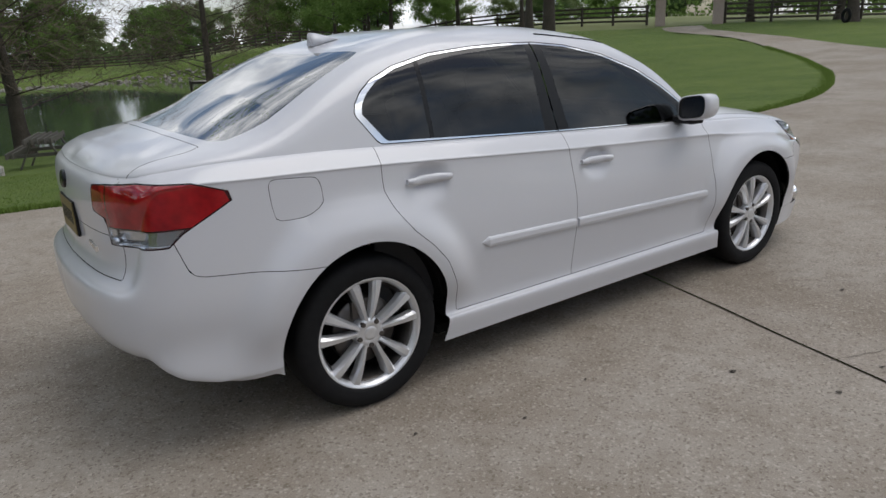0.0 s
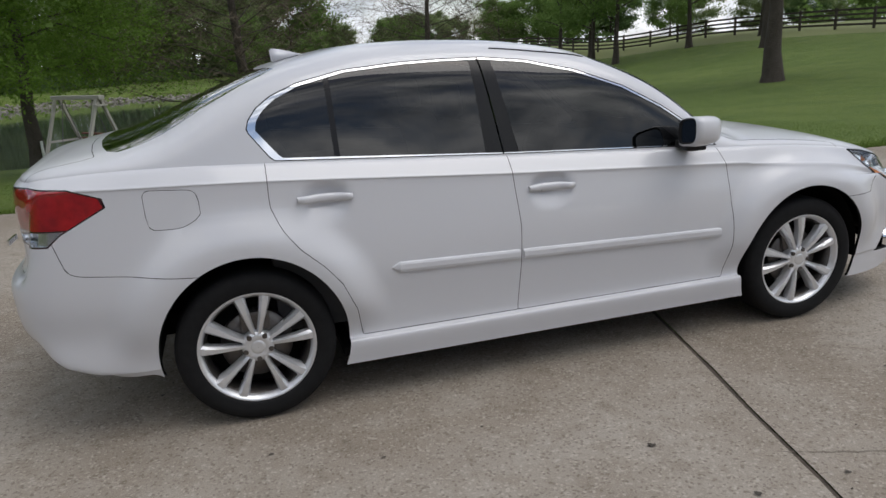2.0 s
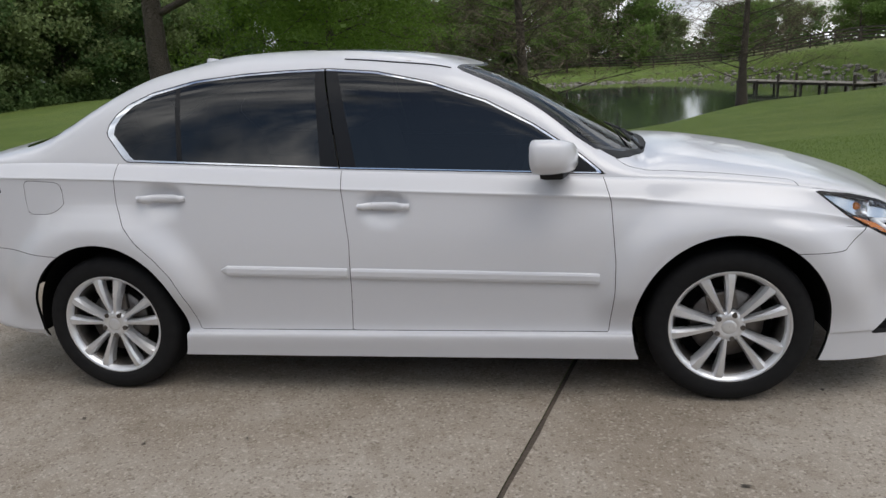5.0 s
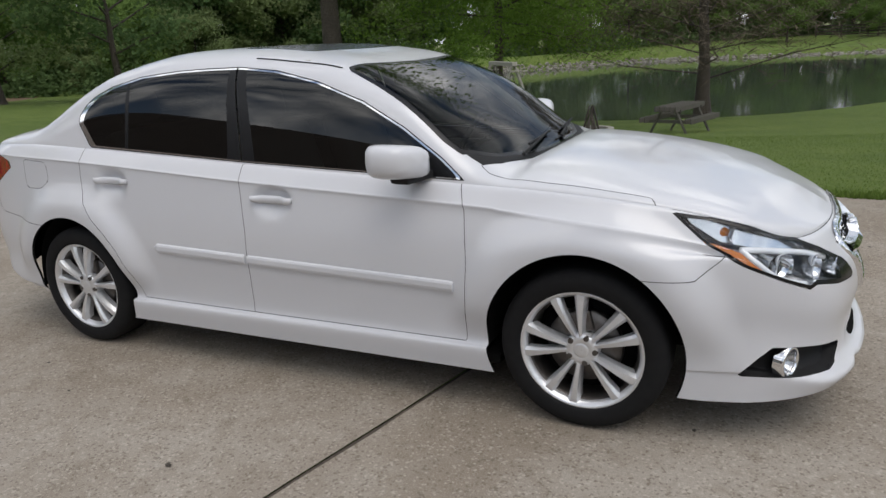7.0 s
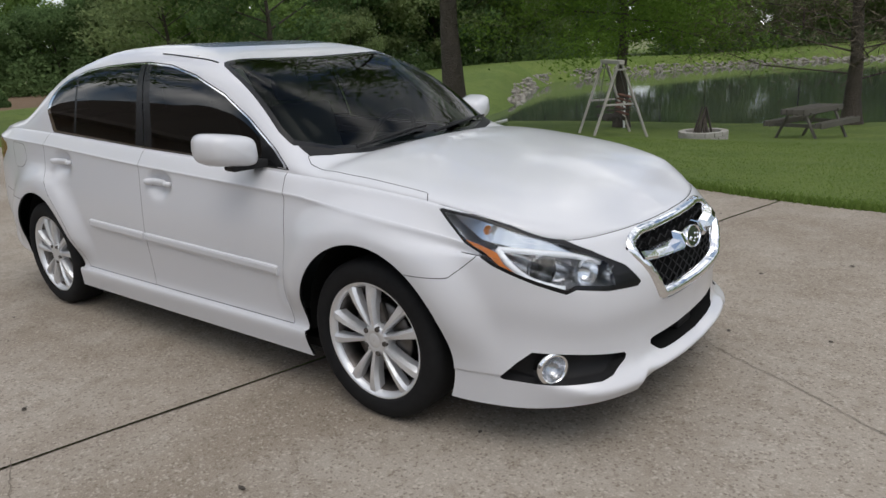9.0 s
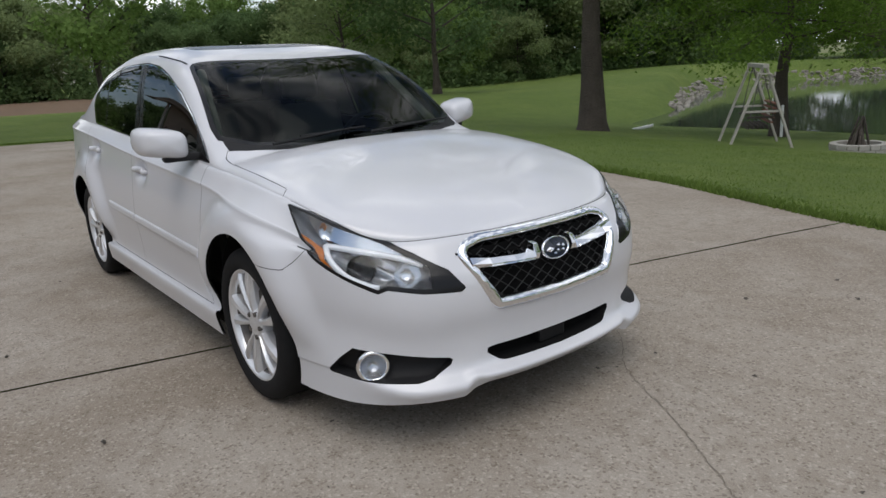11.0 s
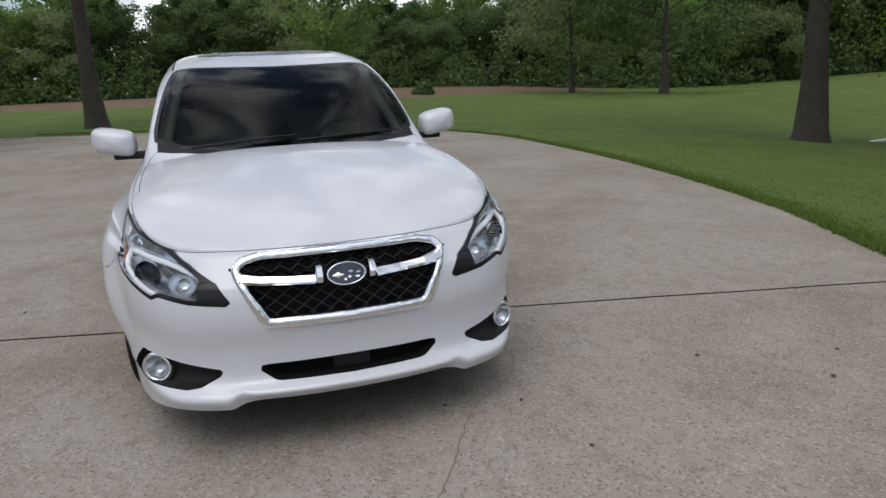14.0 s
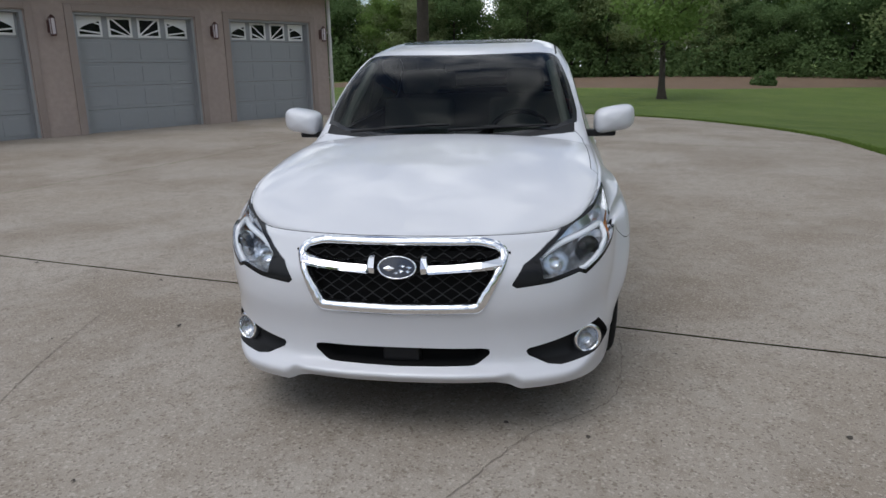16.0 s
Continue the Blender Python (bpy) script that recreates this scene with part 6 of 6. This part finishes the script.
for s in (-1, 1):
    part("armrest", plank(bmesh.new(), (s * .6, -.28, .68), (s * .6, .26, .68), .06, .04), DARK_WOOD, sw)
    part("chain", rod(bmesh.new(), (s * .6, .2, .68), (s * .6, 0, H), .010, n=6), STEEL, sw)
    part("chain", rod(bmesh.new(), (s * .6, -.28, .70), (s * .6, 0, H), .010, n=6), STEEL, sw)

pit = tagged(new("fire_pit"), "round pale stone fire ring with a stack of logs", "fire pit")
pit.matrix_basis = pose(*at_ground(-.85, 13.9))
blk = bmesh.new()
box(blk, .40, -.095, 0, .54, .095, .105, .015)
bme = bpy.data.meshes.new("ring_block")
blk.to_mesh(bme)
blk.free()
bme.materials.append(STONE)
for row in range(2):
    for k in range(16):
        obj("ring_block", bme, pit, "", pose(0, 0, row * .108 - .01, 0, 0, 22.5 * k + 11 * row))
rr = random.Random(4)
for k in range(11):
    a = 2 * math.pi * k / 11
    r0 = rr.uniform(.16, .30)
    part("log", rod(bmesh.new(), (r0 * math.cos(a), r0 * math.sin(a), .02), (rr.uniform(-.06, .06), rr.uniform(-.06, .06), rr.uniform(.5, .78)), rr.uniform(.025, .045), .018, 7), DARK_WOOD if k % 3 else BARK, pit)

pt = tagged(new("picnic_table"), "weathered grey wooden picnic table with fixed benches", "picnic table")
pt.matrix_basis = pose(*at_ground(.85, 16.7), 0, 0, 72) @ Matrix.Scale(.95, 4)
for k in range(5):
    part("top_board", plank(bmesh.new(), (-.9, -.30 + k * .15, .75), (.9, -.30 + k * .15, .75), .04, .138), GREY_WOOD, pt)
for s in (-1, 1):
    for k in range(2):
        part("seat_board", plank(bmesh.new(), (-.9, s * (.60 + k * .15), .44), (.9, s * (.60 + k * .15), .44), .04, .138), GREY_WOOD, pt)
    for q in (-1, 1):
        part("leg", plank(bmesh.new(), (s * .68, q * .58, -.03), (s * .68, q * .20, .73), .09, .04), GREY_WOOD, pt)
    part("seat_bearer", plank(bmesh.new(), (s * .64, -.76, .40), (s * .64, .76, .40), .04, .09), GREY_WOOD, pt)
    part("top_bearer", plank(bmesh.new(), (s * .64, -.36, .70), (s * .64, .36, .70), .04, .08), GREY_WOOD, pt)

dock = tagged(new("dock"), "grey timber dock on posts over the pond", "dock")
dv, dn = Vector((-4.2, 11.6, 0)).normalized(), Vector((11.6, 4.2, 0)).normalized()
o = Vector((19.8, 41.0, WATER_Z + .62))
bm = bmesh.new()
L = 12.4
for k in range(62):
    plank(bm, o + dv * (k * .2) - dn * .75, o + dv * (k * .2) + dn * .75, .185, .04)
part("deck", bm, OLD_WOOD, dock)
for k in range(6):
    for s in (-1, 1):
        p = o + dv * (.6 + k * 2.3) + dn * (s * .68)
        part("post", rod(bmesh.new(), p - Vector((0, 0, 1.3)), p + Vector((0, 0, .05 if k % 3 else .5)), .09, n=10), DARK_WOOD, dock)
    p = o + dv * (.6 + k * 2.3)
    part("cross_beam", plank(bmesh.new(), p - dn * .8 - Vector((0, 0, .14)), p + dn * .8 - Vector((0, 0, .14)), .08, .16), DARK_WOOD, dock)
for s in (-1, 1):
    part("stringer", plank(bmesh.new(), o + dn * (s * .6) - Vector((0, 0, .09)), o + dv * L + dn * (s * .6) - Vector((0, 0, .09)), .06, .14), DARK_WOOD, dock)

fence = tagged(new("paddock_fence"), "dark four-rail timber paddock fence", "fence")


def fence_run(points):
    P = spline(points, max(2, int(np.sum(np.linalg.norm(np.diff(np.array(points, float), axis=0), axis=1)) / 2.7)))
    Q = [Vector(at_ground(x, y)) for x, y in P]
    for p in Q:
        bm = bmesh.new()
        box(bm, p.x - .07, p.y - .07, p.z - .2, p.x + .07, p.y + .07, p.z + 1.4, .01)
        part("post", bm, DARK_WOOD, fence)
    for a, b in zip(Q, Q[1:]):
        for h in (.3, .62, .94, 1.26):
            part("rail", plank(bmesh.new(), a + Vector((0, 0, h)), b + Vector((0, 0, h)), .03, .14), DARK_WOOD, fence)


fence_run([(6, 93), (20, 84), (30, 68), (37, 54), (40, 42), (41.2, 30.8)])
fence_run([(43.6, 26.2), (49, 21.5), (58, 17), (70, 13)])
for x, y in ((40.6, 29.2), (42.8, 26.2)):
    gp = tagged(new("gate_pillar"), "brown brick gate pillar with a pointed cap", "gate pillar", "gate pillars")
    gp.matrix_basis = pose(*at_ground(x, y), 0, 0, 40)
    bm = bmesh.new()
    box(bm, -.32, -.32, -.3, .32, .32, 1.75, .02)
    part("shaft", bm, BRICK, gp)
    bm = bmesh.new()
    bmesh.ops.create_cone(bm, segments=4, radius1=.54, radius2=.06, depth=.55, cap_ends=True, matrix=Matrix.Translation((0, 0, 2.02)) @ pose(0, 0, 0, 0, 0, 45))
    part("cap", bm, BRICK, gp)
ts = tagged(obj("tyre_swing", mesh_of("tyre_swing", *lathe([(.34 + .11 * math.cos(a), .09 * math.sin(a)) for a in np.linspace(0, 2 * math.pi, 13)], 28), RUBBER), None, "", pose(*at_ground(44.4, 18.6, .75), 0, 0, 60)), "old black tyre leaning by the gate trees", "tyre")
ts.location.z = at_ground(44.4, 18.6)[2] + .42
st = tagged(new("marker_pipe"), "short white plastic pipe standing on the bank", "pipe")
st.matrix_basis = pose(*at_ground(-5.1, 19.05))
part("pipe", rod(bmesh.new(), (0, 0, -.1), (0, 0, .95), .04, n=12), WHITE_TRIM, st)
dr = tagged(new("drain_pipe"), "white drain pipe end lying in the grass", "pipe")
dr.matrix_basis = pose(*at_ground(-9.5, 18.3, .05), 0, 0, 25)
part("pipe", rod(bmesh.new(), (-.35, 0, -.05), (.35, 0, .10), .055, n=12), WHITE_TRIM, dr)


def rocks(name, closed_path, i0, i1, count, spread, size, label, seed):
    r = random.Random(seed)
    base = bmesh.new()
    bmesh.ops.create_icosphere(base, subdivisions=1, radius=1)
    bv, bf = [v.co.copy() for v in base.verts], [tuple(v.index for v in f.verts) for f in base.faces]
    base.free()
    v, fc = [], []
    C = Vector((0, 45, 0))
    for _ in range(count):
        t = r.uniform(i0, i1)
        i = int(t)
        p = Vector((*closed_path[i % len(closed_path)], 0)).lerp(Vector((*closed_path[(i + 1) % len(closed_path)], 0)), t - i)
        out = (p - C).normalized()
        p = p + out * r.uniform(-.3, spread)
        s = size * r.uniform(.4, 1.25)
        z = max(at_ground(p.x, p.y)[2], WATER_Z - .1)
        k = len(v)
        sx, sy, sz = s * r.uniform(.7, 1.3), s * r.uniform(.7, 1.3), s * r.uniform(.5, .9)
        for q in bv:
            j = 1 + r.uniform(-.22, .22)
            v.append((p.x + q.x * sx * j, p.y + q.y * sy * j, z + q.z * sz * j + s * .2))
        fc += [tuple(k + i for i in f) for f in bf]
    return tagged(obj(name, mesh_of(name, v, fc, ROCK, False)), label, "rocks", kind="stuff")


rocks("bank_rocks", POND, 58, 94, 1100, .5, .18, "grey rip-rap stones along the far pond bank", 1)
rocks("bank_rocks", POND, 94, 114, 420, .5, .17, "grey stones along the foot of the pond dam", 4)
rocks("bank_rocks", POND, 34, 58, 300, .6, .2, "scattered grey stones on the pond's end", 3)

# grass blades on the near lawn and along the drive's edge
BLADE = leaf_material("grass_blade", (0.105, 0.172, 0.032), (0.185, 0.255, 0.068), .5)


def blades(name, count, picker, seed, hi):
    r = np.random.default_rng(seed)
    x, y = picker(r, count)
    d = poly_dist(x, y, DRIVE)
    keep = d > -.03
    x, y, d = x[keep], y[keep], d[keep]
    z = ground_z(x, y) - .005
    a = r.uniform(0, 2 * np.pi, len(x))
    h = hi * r.uniform(.5, 1.3, len(x)) * (1 + .5 * np.exp(-(d / .15) ** 2))
    w = .007 + .008 * r.random(len(x))
    lean = r.uniform(.1, .8, len(x)) * h
    b = r.uniform(0, 2 * np.pi, len(x))
    v = np.empty((len(x), 3, 3))
    v[:, 0] = np.stack([x - w * np.cos(a), y - w * np.sin(a), z], 1)
    v[:, 1] = np.stack([x + w * np.cos(a), y + w * np.sin(a), z], 1)
    v[:, 2] = np.stack([x + lean * np.cos(b), y + lean * np.sin(b), z + h], 1)
    me = mesh_of(name, v.reshape(-1, 3), [(3 * i, 3 * i + 1, 3 * i + 2) for i in range(len(x))], BLADE, False)
    return tagged(obj(name, me), "short uneven grass blades at the drive's edge", "grass", kind="stuff")


def near_edge(r, n):
    i = r.integers(0, 120, n)
    t = r.random((n, 1))
    p = DRIVE_EDGE[i] * (1 - t) + DRIVE_EDGE[i + 1] * t
    return p[:, 0] + r.normal(0, .05, n), p[:, 1] + np.abs(r.normal(0, .16, n)) - .02


blades("grass", 26000, near_edge, 1, .040)
blades("grass", 90000, lambda r, n: (r.uniform(-7, 10, n), 3.3 + 9 * r.random(n) ** 1.3), 2, .032)

# bits of leaf and grit on the concrete
r = random.Random(8)
v, fc = [], []
for _ in range(240):
    x, y = r.uniform(-6, 7), r.uniform(-4.2, 3.8)
    if poly_dist(np.array([x]), np.array([y]), DRIVE)[0] > -.1:
        continue
    s, a, z = r.uniform(.004, .017), r.uniform(0, 6.28), float(base_z(np.array([x]), np.array([y]))[0]) + .003
    k = len(v)
    for q in range(5):
        t = a + q * 1.257
        v.append((x + s * math.cos(t) * r.uniform(.4, 1.3), y + s * math.sin(t) * r.uniform(.4, 1), z + r.uniform(0, .006)))
    fc.append(tuple(k + q for q in range(5)))
tagged(obj("litter", mesh_of("litter", v, fc, DARK_WOOD, False)), "dry leaf crumbs and grit scattered on the concrete", "litter", kind="stuff")
